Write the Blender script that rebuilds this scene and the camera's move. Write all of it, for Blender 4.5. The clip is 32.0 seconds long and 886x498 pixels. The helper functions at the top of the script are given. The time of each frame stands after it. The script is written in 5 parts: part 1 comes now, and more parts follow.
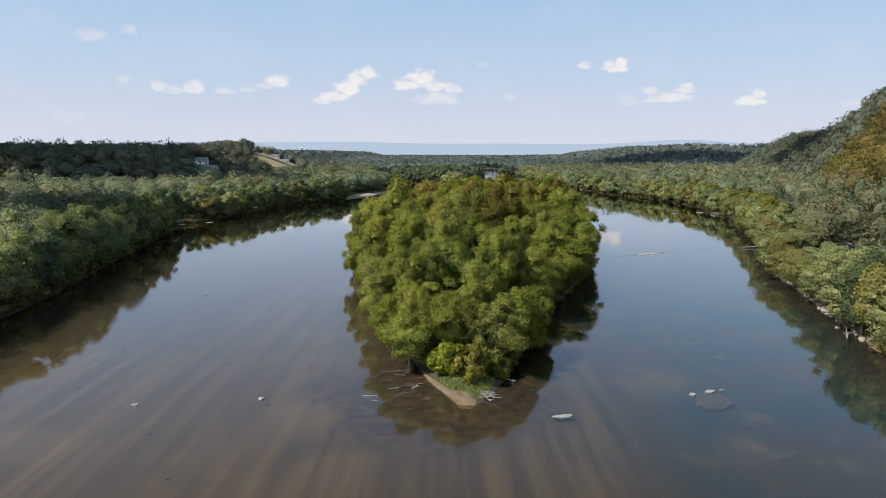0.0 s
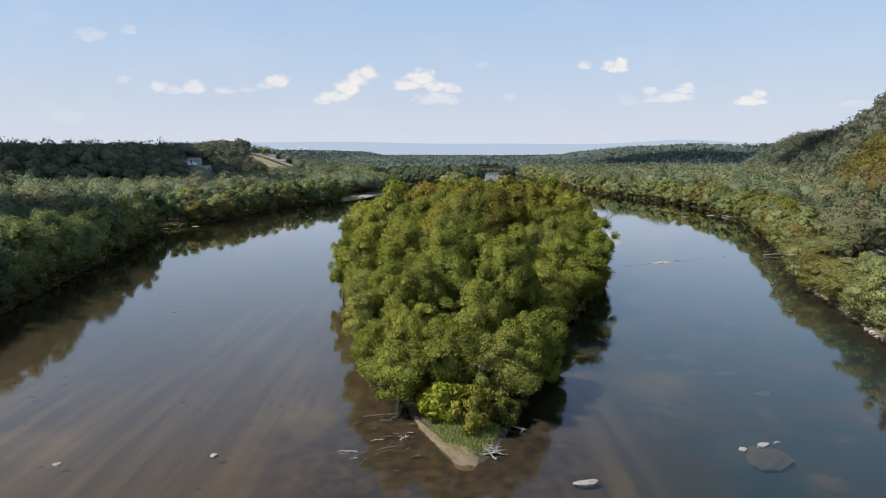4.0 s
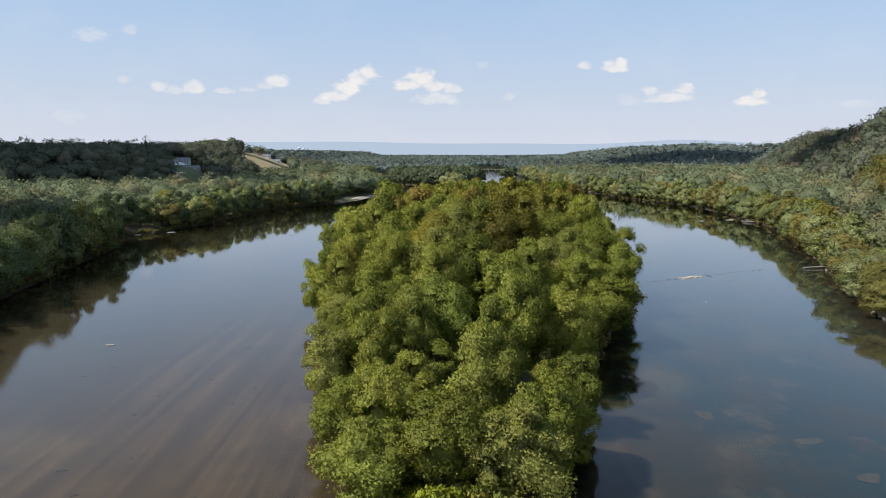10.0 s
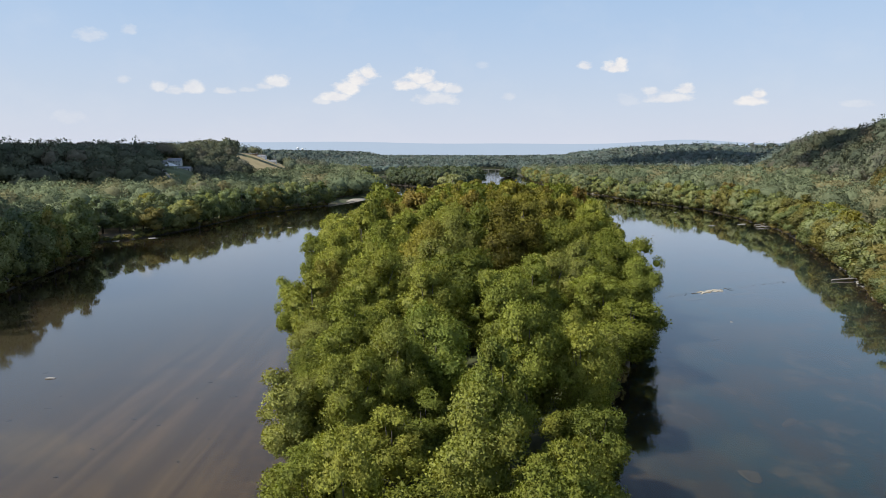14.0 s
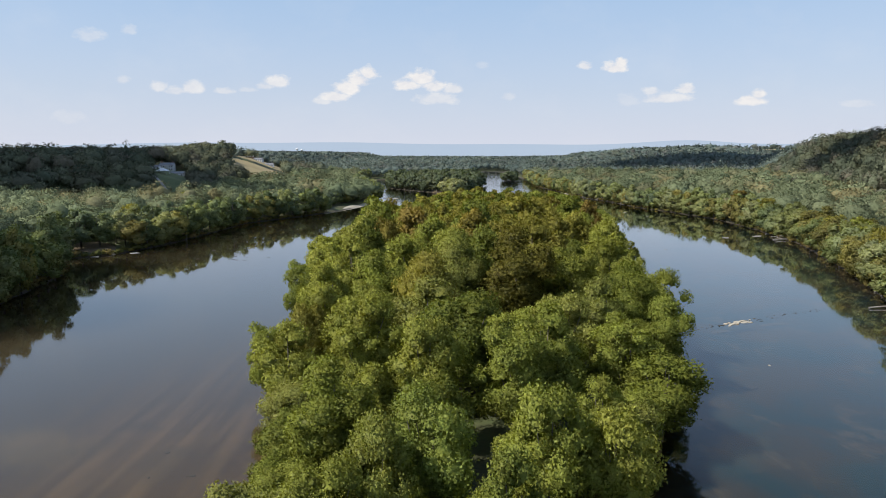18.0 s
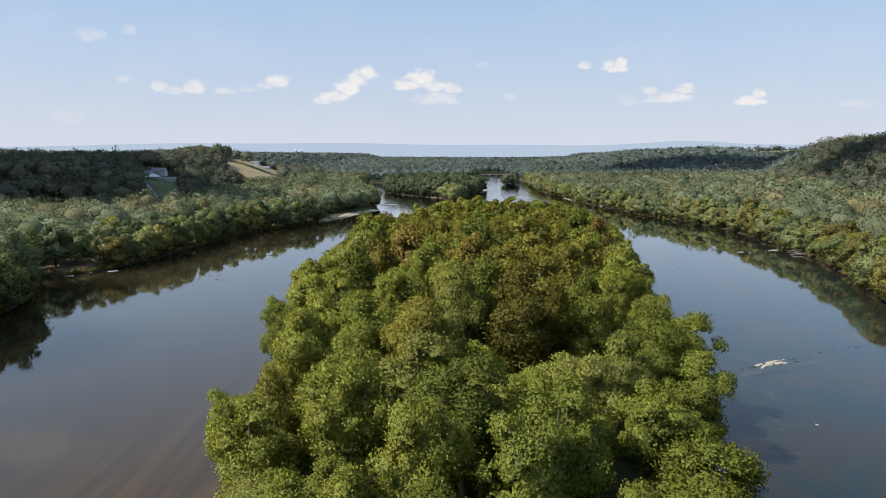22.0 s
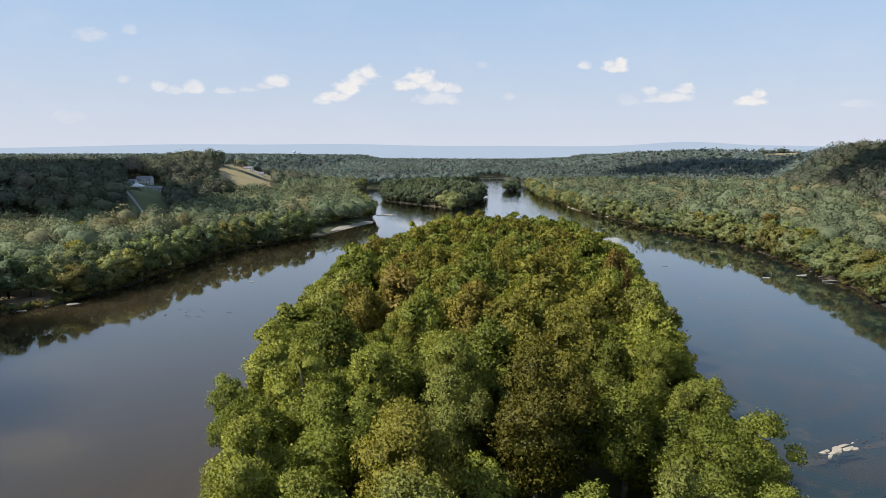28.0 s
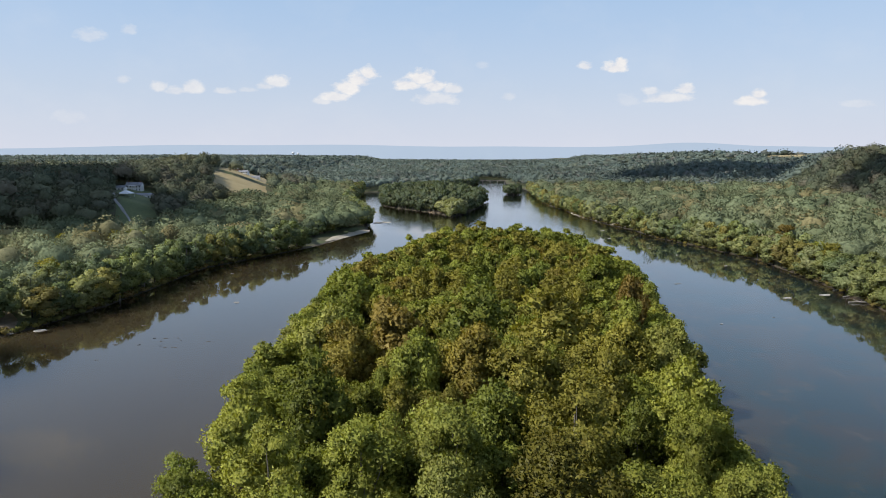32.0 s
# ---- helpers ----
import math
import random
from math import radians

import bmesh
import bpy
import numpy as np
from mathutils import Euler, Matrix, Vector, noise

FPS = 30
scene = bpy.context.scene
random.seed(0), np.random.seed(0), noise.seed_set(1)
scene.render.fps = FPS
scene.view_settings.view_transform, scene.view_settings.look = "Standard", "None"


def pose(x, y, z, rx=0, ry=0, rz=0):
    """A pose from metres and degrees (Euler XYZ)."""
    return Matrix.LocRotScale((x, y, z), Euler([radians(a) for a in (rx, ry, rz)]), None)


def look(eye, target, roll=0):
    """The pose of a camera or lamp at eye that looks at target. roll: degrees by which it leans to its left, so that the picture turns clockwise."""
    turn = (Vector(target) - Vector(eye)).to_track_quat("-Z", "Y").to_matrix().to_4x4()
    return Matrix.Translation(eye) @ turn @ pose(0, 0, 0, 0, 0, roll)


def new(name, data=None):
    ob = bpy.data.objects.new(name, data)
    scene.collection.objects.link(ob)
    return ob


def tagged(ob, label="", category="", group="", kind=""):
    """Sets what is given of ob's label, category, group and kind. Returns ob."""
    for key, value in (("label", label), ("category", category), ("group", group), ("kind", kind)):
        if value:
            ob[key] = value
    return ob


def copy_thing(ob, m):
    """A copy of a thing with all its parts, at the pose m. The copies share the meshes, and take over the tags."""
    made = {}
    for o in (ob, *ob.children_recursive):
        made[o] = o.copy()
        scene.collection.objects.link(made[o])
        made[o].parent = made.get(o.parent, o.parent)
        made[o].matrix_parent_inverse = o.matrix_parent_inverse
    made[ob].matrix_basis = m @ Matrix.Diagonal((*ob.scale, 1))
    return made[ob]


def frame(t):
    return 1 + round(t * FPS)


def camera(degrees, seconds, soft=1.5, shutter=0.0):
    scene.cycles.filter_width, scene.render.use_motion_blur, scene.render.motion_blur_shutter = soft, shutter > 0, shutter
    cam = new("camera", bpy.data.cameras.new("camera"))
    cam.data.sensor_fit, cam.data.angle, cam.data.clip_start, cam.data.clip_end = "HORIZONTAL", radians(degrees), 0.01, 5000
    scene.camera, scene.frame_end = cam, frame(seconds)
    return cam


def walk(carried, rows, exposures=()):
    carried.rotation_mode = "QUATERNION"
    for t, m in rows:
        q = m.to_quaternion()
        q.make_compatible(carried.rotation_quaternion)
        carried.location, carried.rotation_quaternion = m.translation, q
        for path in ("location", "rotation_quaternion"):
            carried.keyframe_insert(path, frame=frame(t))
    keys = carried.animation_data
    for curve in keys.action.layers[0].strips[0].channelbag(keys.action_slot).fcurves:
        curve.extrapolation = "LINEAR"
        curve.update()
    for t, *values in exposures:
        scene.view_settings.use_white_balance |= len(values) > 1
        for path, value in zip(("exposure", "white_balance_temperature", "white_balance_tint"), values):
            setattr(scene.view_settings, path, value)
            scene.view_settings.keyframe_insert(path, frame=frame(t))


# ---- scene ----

# ------------------------------------------------------------ camera
cam = camera(68.0, 32.0, soft=0.9)
FLIGHT = [
    (0, 0.00, 0.00, 40.00), (2, 0.41, 10.25, 40.10), (4, 0.79, 20.36, 40.10), (6, 1.20, 30.42, 40.12), (8, 1.64, 40.97, 39.97),
    (10, 1.90, 51.24, 39.83), (12, 2.55, 60.87, 40.09), (14, 3.28, 70.41, 40.42), (16, 3.32, 80.13, 42.57), (18, 3.37, 89.82, 44.85),
    (20, 3.47, 99.52, 47.12), (22, 3.95, 109.49, 49.72), (24, 4.40, 119.48, 52.33), (26, 4.74, 129.56, 54.72),
    (28, 5.14, 139.70, 57.17), (30, 5.29, 150.09, 59.48), (32, 5.66, 160.36, 62.11),
]
walk(cam, [(t, pose(x, y, z, 81.744, 0.000, 0) @ pose(0, 0, 0, 0, 0, -0.133)) for t, x, y, z in FLIGHT],
     exposures=[(0, 0.0), (32, 0.0)])

# ------------------------------------------------------------ daylight
SUN_UP, SUN_FROM = 48.0, Vector((-0.93, -0.30))          # height in degrees; side from which it shines
flat = math.cos(radians(SUN_UP)) / SUN_FROM.length
SUN_DIR = Vector((SUN_FROM.x * flat, SUN_FROM.y * flat, math.sin(radians(SUN_UP))))
sun = new("sun", bpy.data.lights.new("sun", "SUN"))
sun.data.energy, sun.data.angle, sun.data.color = 5.0, radians(0.55), (1.0, 0.955, 0.87)
sun.matrix_world = look(SUN_DIR * 900, (0, 0, 0))
tagged(sun, "sun high over the left bank", "sun", kind="structure")

world = bpy.data.worlds.new("sky")
scene.world = world
world.use_nodes = True
WT = world.node_tree
WT.nodes.clear()


class Net:
    """Short hand for building a node tree."""

    def __init__(self, tree):
        self.tree = tree

    def node(self, kind):
        return self.tree.nodes.new(kind)

    def put(self, socket, value):
        if isinstance(value, bpy.types.NodeSocket):
            self.tree.links.new(value, socket)
        elif value is not None:
            socket.default_value = value

    def math(self, op, a, b=None, c=None, clamp=False):
        n = self.node("ShaderNodeMath")
        n.operation, n.use_clamp = op, clamp
        for i, v in enumerate((a, b, c)):
            self.put(n.inputs[i], v)
        return n.outputs[0]

    def mix(self, fac, a, b, blend="MIX"):
        n = self.node("ShaderNodeMix")
        n.data_type, n.blend_type = "RGBA", blend
        self.put(n.inputs[0], fac)
        self.put(n.inputs[6], (*a, 1) if isinstance(a, tuple) else a)
        self.put(n.inputs[7], (*b, 1) if isinstance(b, tuple) else b)
        return n.outputs[2]

    def noise(self, vec, scale, detail=4.0, rough=0.55, out="Fac", distortion=0.0):
        n = self.node("ShaderNodeTexNoise")
        self.put(n.inputs["Vector"], vec)
        n.inputs["Scale"].default_value = scale
        n.inputs["Detail"].default_value = detail
        n.inputs["Roughness"].default_value = rough
        n.inputs["Distortion"].default_value = distortion
        return n.outputs[out]

    def ramp(self, fac, *stops):
        n = self.node("ShaderNodeValToRGB")
        e = n.color_ramp.elements
        while len(e) < len(stops):
            e.new(0.5)
        for k, (at, col) in zip(e, stops):
            k.position, k.color = at, (*col, 1) if isinstance(col, tuple) else (col, col, col, 1)
        self.put(n.inputs[0], fac)
        return n.outputs[0]

    def stretch(self, vec, size, turn=0.0):
        n = self.node("ShaderNodeMapping")
        self.put(n.inputs["Vector"], vec)
        n.inputs["Scale"].default_value = size
        n.inputs["Rotation"].default_value = (0, 0, turn)
        return n.outputs[0]


w = Net(WT)
sky = w.node("ShaderNodeTexSky")
sky.sky_type, sky.sun_disc = "NISHITA", False
sky.sun_elevation = radians(SUN_UP)
sky.sun_rotation = math.atan2(SUN_DIR.x, SUN_DIR.y)
sky.air_density, sky.dust_density, sky.ozone_density, sky.altitude = 1.0, 1.2, 1.6, 100
ray = w.node("ShaderNodeTexCoord").outputs["Generated"]
axis = w.node("ShaderNodeSeparateXYZ")
w.put(axis.inputs[0], ray)
ahead = w.math("MAXIMUM", axis.outputs[1], 0.05)
cx, cz = w.math("DIVIDE", axis.outputs[0], ahead), w.math("DIVIDE", axis.outputs[2], ahead)
flatmap = w.node("ShaderNodeCombineXYZ")
w.put(flatmap.inputs[0], cx)
w.put(flatmap.inputs[1], w.math("MULTIPLY", cz, 1.6))
fluff = w.noise(flatmap.outputs[0], 48.0, 6.0, 0.62)
wisp = w.noise(flatmap.outputs[0], 7.0, 5.0, 0.6)
# puffs of fair-weather cumulus: side, height, half width, half height, body
WEST_CLOUDS = [(-0.517, 0.172, 0.0241, 0.0120, 0.38), (-0.460, 0.180, 0.0120, 0.0095, 0.33), (-0.474, 0.109, 0.0120, 0.0077, 0.40), (-0.561, 0.053, 0.0258, 0.0138, 0.20), (-0.422, 0.098, 0.0138, 0.0103, 0.62), (-0.372, 0.096, 0.0189, 0.0120, 0.70), (-0.396, 0.093, 0.0189, 0.0077, 0.50), (-0.324, 0.092, 0.0155, 0.0060, 0.55), (-0.246, 0.105, 0.0206, 0.0112, 0.80), (-0.263, 0.099, 0.0138, 0.0069, 0.55), (-0.288, 0.094, 0.0138, 0.0043, 0.35)]
MIDDLE_CLOUDS = [(-0.110, 0.116, 0.0146, 0.0120, 1.00), (-0.125, 0.107, 0.0189, 0.0138, 1.00), (-0.142, 0.095, 0.0215, 0.0138, 1.00), (-0.159, 0.083, 0.0224, 0.0103, 0.90), (-0.180, 0.077, 0.0155, 0.0060, 0.60), (-0.032, 0.109, 0.0241, 0.0138, 1.00), (-0.053, 0.100, 0.0215, 0.0112, 1.00), (-0.013, 0.098, 0.0189, 0.0112, 0.90), (0.016, 0.094, 0.0172, 0.0095, 0.70), (-0.007, 0.079, 0.0344, 0.0112, 0.55), (0.060, 0.128, 0.0103, 0.0069, 0.22), (0.098, 0.083, 0.0120, 0.0077, 0.32)]
EAST_CLOUDS = [(0.211, 0.127, 0.0120, 0.0077, 0.75), (0.256, 0.124, 0.0189, 0.0103, 1.00), (0.264, 0.131, 0.0103, 0.0095, 1.00), (0.334, 0.080, 0.0379, 0.0103, 0.70), (0.360, 0.093, 0.0155, 0.0095, 0.80), (0.310, 0.090, 0.0155, 0.0077, 0.60), (0.275, 0.076, 0.0189, 0.0129, 0.22), (0.459, 0.076, 0.0241, 0.0103, 1.00), (0.470, 0.085, 0.0120, 0.0103, 0.95), (0.621, 0.071, 0.0293, 0.0077, 0.28)]
# clouds higher up, seen mirrored in the river
HIGH_CLOUDS = [(-0.215, 0.415, 0.055, 0.040, 0.60), (-0.66, 0.46, 0.10, 0.045, 0.40), (0.34, 0.36, 0.07, 0.035, 0.35), (0.48, 0.47, 0.06, 0.04, 0.30)]
cover = None
for sx, sz, hw, hh, body in WEST_CLOUDS + MIDDLE_CLOUDS + EAST_CLOUDS + HIGH_CLOUDS:
    dx = w.math("DIVIDE", w.math("SUBTRACT", cx, sx), hw)
    dz = w.math("DIVIDE", w.math("SUBTRACT", cz, sz), hh)
    dz = w.math("MAXIMUM", dz, w.math("MULTIPLY", dz, -1.7))          # flatter undersides
    r = w.math("SQRT", w.math("ADD", w.math("MULTIPLY", dx, dx), w.math("MULTIPLY", dz, dz)))
    edge = w.math("ADD", w.math("SUBTRACT", 1.15, r), w.math("MULTIPLY", w.math("SUBTRACT", fluff, 0.5), 1.9))
    edge = w.math("MULTIPLY", w.math("MULTIPLY", edge, 1.7, clamp=True), body)
    cover = edge if cover is None else w.math("MAXIMUM", cover, edge)
cover = w.math("MULTIPLY", cover, w.math("GREATER_THAN", axis.outputs[1], 0.06))
veil = w.math("MULTIPLY", w.ramp(wisp, (0.48, 0.0), (0.75, 1.0)), 0.10)
cover = w.math("MAXIMUM", cover, veil)
# pale summer haze low in the sky
low = w.ramp(axis.outputs[2], (0.0, 1.0), (0.09, 0.80), (0.24, 0.66), (0.55, 0.55), (0.9, 0.3))
SKY_GAIN = 0.102
haze = w.mix(1.0, (10.0, 10.0, 10.0), w.ramp(w.math("MULTIPLY", axis.outputs[2], 1.0), (0.0, (0.67, 0.70, 0.80)), (0.22, (0.48, 0.665, 0.93)), (0.34, (0.44, 0.62, 0.93)), (0.7, (0.40, 0.58, 0.92))), "MULTIPLY")
pure = w.mix(low, sky.outputs[0], haze)
lit = w.mix(w.ramp(fluff, (0.3, 0.0), (0.7, 1.0)), (7.6, 7.6, 8.0), (9.0, 8.8, 8.6))
bg = w.node("ShaderNodeBackground")
w.put(bg.inputs[0], w.mix(cover, pure, lit))
bg.inputs[1].default_value = SKY_GAIN
w.put(w.node("ShaderNodeOutputWorld").inputs[0], bg.outputs[0])

# ------------------------------------------------------------ materials


def material(name):
    m = bpy.data.materials.new(name)
    m.use_nodes = True
    m.node_tree.nodes.clear()
    n = Net(m.node_tree)
    return m, n, n.node("ShaderNodeOutputMaterial").inputs[0]


def surface(n, out, color, rough=0.8, metal=0.0, height=None, strength=0.4, reach=0.05):
    b = n.node("ShaderNodeBsdfPrincipled")
    n.put(b.inputs["Base Color"], (*color, 1) if isinstance(color, tuple) else color)
    n.put(b.inputs["Roughness"], rough)
    b.inputs["Metallic"].default_value = metal
    if height is not None:
        k = n.node("ShaderNodeBump")
        k.inputs["Strength"].default_value, k.inputs["Distance"].default_value = strength, reach
        n.put(k.inputs["Height"], height)
        n.put(b.inputs["Normal"], k.outputs[0])
    n.put(out, b.outputs[0])
    return b


def rough_stuff(name, dark, light, scale, fine, rough=0.85, reach=0.05, third=None):
    """Stone, soil, bark, plaster: two colours broken up at two scales, with relief."""
    m, n, out = material(name)
    at = n.node("ShaderNodeNewGeometry").outputs["Position"]
    a, b = n.noise(at, scale, 5, 0.6), n.noise(at, fine, 4, 0.6)
    col = n.mix(n.ramp(a, (0.35, 0.0), (0.65, 1.0)), dark, light)
    col = n.mix(n.math("MULTIPLY", n.ramp(b, (0.4, 0.0), (0.7, 1.0)), 0.45), col, third or tuple(c * 0.55 for c in dark))
    surface(n, out, col, rough, 0, b, 0.5, reach)
    return m


def leaves(name, stops, yellow, thin=0.27, mottle=0.60):
    """Foliage: tone by tree, by spray of leaves and by patch of the crown."""
    m, n, out = material(name)
    info, geo = n.node("ShaderNodeObjectInfo"), n.node("ShaderNodeNewGeometry")
    hue = n.node("ShaderNodeAttribute")
    hue.attribute_name = "tone"
    tree = n.ramp(n.math("FRACT", n.math("ADD", info.outputs["Random"], hue.outputs["Fac"])), *stops)
    spray = n.math("MULTIPLY_ADD", geo.outputs["Random Per Island"], mottle, 1.02 - mottle / 2)
    col = n.mix(1.0, tree, spray, "MULTIPLY")
    patch = n.noise(geo.outputs["Position"], 0.35, 3, 0.6)
    bough = n.noise(geo.outputs["Position"], 0.09, 2, 0.5)
    tuft = n.noise(geo.outputs["Position"], 0.8, 2, 0.5)
    col = n.mix(1.0, col, n.math("MULTIPLY_ADD", bough, 1.1, 0.40), "MULTIPLY")
    col = n.mix(1.0, col, n.math("MULTIPLY_ADD", tuft, 0.8, 0.58), "MULTIPLY")
    col = n.mix(n.math("MULTIPLY", n.ramp(patch, (0.48, 0.0), (0.75, 1.0)), mottle * 0.55), col, yellow)
    d, t, g, s = (n.node("ShaderNodeBsdf" + k) for k in ("Diffuse", "Translucent", "Glossy", "Diffuse"))
    n.put(d.inputs[0], col)
    n.put(t.inputs[0], n.mix(1.0, col, (1.25, 1.25, 0.55), "MULTIPLY"))
    mixed = n.node("ShaderNodeMixShader")
    mixed.inputs[0].default_value = thin
    n.put(mixed.inputs[1], d.outputs[0])
    n.put(mixed.inputs[2], t.outputs[0])
    g.inputs["Color"].default_value, g.inputs["Roughness"].default_value = (0.9, 0.95, 1, 1), 0.5
    top = n.node("ShaderNodeMixShader")
    top.inputs[0].default_value = 0.008
    n.put(top.inputs[1], mixed.outputs[0])
    n.put(top.inputs[2], g.outputs[0])
    n.put(out, top.outputs[0])
    return m


def woodland(name, stops, size):
    """Far crowns: tone by crown, broken up by sprays of leaves."""
    m, n, out = material(name)
    geo = n.node("ShaderNodeNewGeometry")
    hue = n.node("ShaderNodeAttribute")
    hue.attribute_name = "tone"
    tree = n.ramp(hue.outputs["Fac"], *stops)
    tree = n.mix(1.0, tree, n.math("MULTIPLY_ADD", geo.outputs["Random Per Island"], 0.26, 0.88), "MULTIPLY")
    tuft = n.noise(geo.outputs["Position"], size, 4, 0.65)
    stand = n.noise(geo.outputs["Position"], 0.012, 3, 0.6)
    grove = n.noise(geo.outputs["Position"], 0.0055, 4, 0.6)
    col = n.mix(1.0, tree, n.math("MULTIPLY_ADD", tuft, 0.9, 0.56), "MULTIPLY")
    col = n.mix(n.math("MULTIPLY", n.ramp(stand, (0.5, 0.0), (0.68, 1.0)), 0.4), col, (0.12, 0.105, 0.045))
    col = n.mix(1.0, col, n.math("MULTIPLY_ADD", n.ramp(grove, (0.34, 0.0), (0.66, 1.0)), 0.55, 0.72), "MULTIPLY")
    d, t, m2 = n.node("ShaderNodeBsdfDiffuse"), n.node("ShaderNodeBsdfTranslucent"), n.node("ShaderNodeMixShader")
    n.put(d.inputs[0], col)
    n.put(t.inputs[0], col)
    m2.inputs[0].default_value = 0.25
    n.put(m2.inputs[1], d.outputs[0])
    n.put(m2.inputs[2], t.outputs[0])
    n.put(out, m2.outputs[0])
    return m


LEAF_GREEN = leaves("leaf_green", [(0.00, (0.137, 0.163, 0.032)), (0.35, (0.248, 0.272, 0.051)), (0.70, (0.230, 0.247, 0.046)), (1.00, (0.209, 0.249, 0.052))], (0.308, 0.278, 0.052))
LEAF_LIGHT = leaves("leaf_light", [(0.00, (0.189, 0.206, 0.036)), (0.50, (0.295, 0.306, 0.058)), (1.00, (0.242, 0.260, 0.055))], (0.326, 0.278, 0.053))
LEAF_PALE = leaves("leaf_pale", [(0.00, (0.206, 0.218, 0.054)), (0.50, (0.275, 0.277, 0.068)), (1.00, (0.243, 0.250, 0.065))], (0.312, 0.283, 0.079))
LEAF_DARK = leaves("leaf_dark", [(0.00, (0.117, 0.136, 0.025)), (0.50, (0.195, 0.218, 0.037)), (1.00, (0.158, 0.181, 0.035))], (0.240, 0.218, 0.037))
LEAF_OLIVE = leaves("leaf_olive", [(0.00, (0.168, 0.158, 0.032)), (0.50, (0.260, 0.238, 0.046)), (1.00, (0.215, 0.198, 0.040))], (0.286, 0.211, 0.044), mottle=0.5)
LEAF_RUST = leaves("leaf_rust", [(0.00, (0.182, 0.154, 0.030)), (0.50, (0.237, 0.199, 0.042)), (1.00, (0.209, 0.165, 0.035))], (0.286, 0.160, 0.040))
LEAF_LIME = leaves("leaf_lime", [(0.00, (0.250, 0.275, 0.030)), (1.00, (0.285, 0.305, 0.040))], (0.32, 0.30, 0.05), mottle=0.4)
# upper islands' dark leaves, blued to paint in the haze before them
LEAF_ISLE_HAZED = leaves("leaf_isle_hazed", [(0.00, (0.095, 0.120, 0.075)), (0.50, (0.125, 0.155, 0.090)), (1.00, (0.150, 0.165, 0.095))], (0.18, 0.18, 0.10), mottle=0.25)
LEAF_UMBER = leaves("leaf_umber", [(0.00, (0.131, 0.120, 0.023)), (0.50, (0.182, 0.160, 0.031)), (1.00, (0.159, 0.133, 0.027))], (0.220, 0.152, 0.031))
LEAF_RUSSET = leaves("leaf_russet", [(0.00, (0.168, 0.114, 0.032)), (0.50, (0.239, 0.187, 0.048)), (1.00, (0.220, 0.134, 0.046))], (0.265, 0.186, 0.053))
# bank leaves: the island's tones with more blue, haze mixed into the colour
LEAF_BANK_GREEN = leaves("leaf_bank_green", [(0.00, (0.145, 0.176, 0.067)), (0.35, (0.279, 0.314, 0.122)), (0.70, (0.255, 0.273, 0.113)), (1.00, (0.244, 0.286, 0.147))], (0.349, 0.306, 0.111), mottle=0.25)
LEAF_BANK_LIGHT = leaves("leaf_bank_light", [(0.00, (0.188, 0.207, 0.078)), (0.50, (0.338, 0.347, 0.144)), (1.00, (0.251, 0.272, 0.155))], (0.382, 0.308, 0.117), mottle=0.25)
LEAF_BANK_DARK = leaves("leaf_bank_dark", [(0.00, (0.095, 0.124, 0.056)), (0.50, (0.189, 0.227, 0.099)), (1.00, (0.137, 0.175, 0.104))], (0.238, 0.220, 0.098), mottle=0.25)
LEAF_BANK_OLIVE = leaves("leaf_bank_olive", [(0.00, (0.166, 0.156, 0.050)), (0.50, (0.290, 0.265, 0.085)), (1.00, (0.238, 0.199, 0.069))], (0.342, 0.265, 0.087), mottle=0.25)
# valley crowns: greyed and lifted, so that a little haze sits in the colour
WOODS = [(0.0, (0.128, 0.157, 0.091)), (0.3, (0.177, 0.209, 0.115)), (0.55, (0.209, 0.236, 0.133)), (0.75, (0.157, 0.187, 0.109)), (0.9, (0.232, 0.221, 0.122)), (1.0, (0.229, 0.202, 0.102))]
# far crowns: paler and bluer, with the distance haze painted into their tones
FARWOODS_HAZED = [(0.0, (0.106, 0.138, 0.124)), (0.35, (0.137, 0.171, 0.145)), (0.6, (0.168, 0.198, 0.158)), (0.8, (0.121, 0.155, 0.137)), (1.0, (0.174, 0.177, 0.158))]
HILLWOODS = [(0.0, (0.087, 0.095, 0.034)), (0.3, (0.121, 0.121, 0.038)), (0.55, (0.151, 0.137, 0.043)), (0.75, (0.171, 0.131, 0.055)), (0.9, (0.212, 0.178, 0.046)), (1.0, (0.197, 0.135, 0.060))]
# slope crowns: blue raised part-way to the far palette, painting in some haze
SLOPEWOODS_HAZED = [(0.0, (0.090, 0.108, 0.076)), (0.35, (0.127, 0.144, 0.094)), (0.6, (0.158, 0.167, 0.106)), (0.8, (0.118, 0.125, 0.092)), (1.0, (0.175, 0.157, 0.113))]
WOOD_SLOPE = woodland("woodland_slope", SLOPEWOODS_HAZED, 0.45)
WOOD_NEAR, WOOD_HAZED, WOOD_HILL = woodland("woodland_near", WOODS, 0.8), woodland("woodland_hazed", FARWOODS_HAZED, 0.35), woodland("woodland_hill", HILLWOODS, 0.6)
BARK = rough_stuff("bark", (0.10, 0.085, 0.065), (0.24, 0.21, 0.17), 0.7, 6.0)
WET_WOOD = rough_stuff("waterlogged_wood", (0.07, 0.055, 0.04), (0.20, 0.17, 0.13), 0.9, 7.0)
BLEACHED = rough_stuff("bleached_wood", (0.26, 0.24, 0.21), (0.46, 0.43, 0.39), 1.2, 9.0)
ROCK = rough_stuff("river_rock", (0.24, 0.22, 0.19), (0.46, 0.43, 0.38), 0.6, 4.0, third=(0.14, 0.13, 0.11))
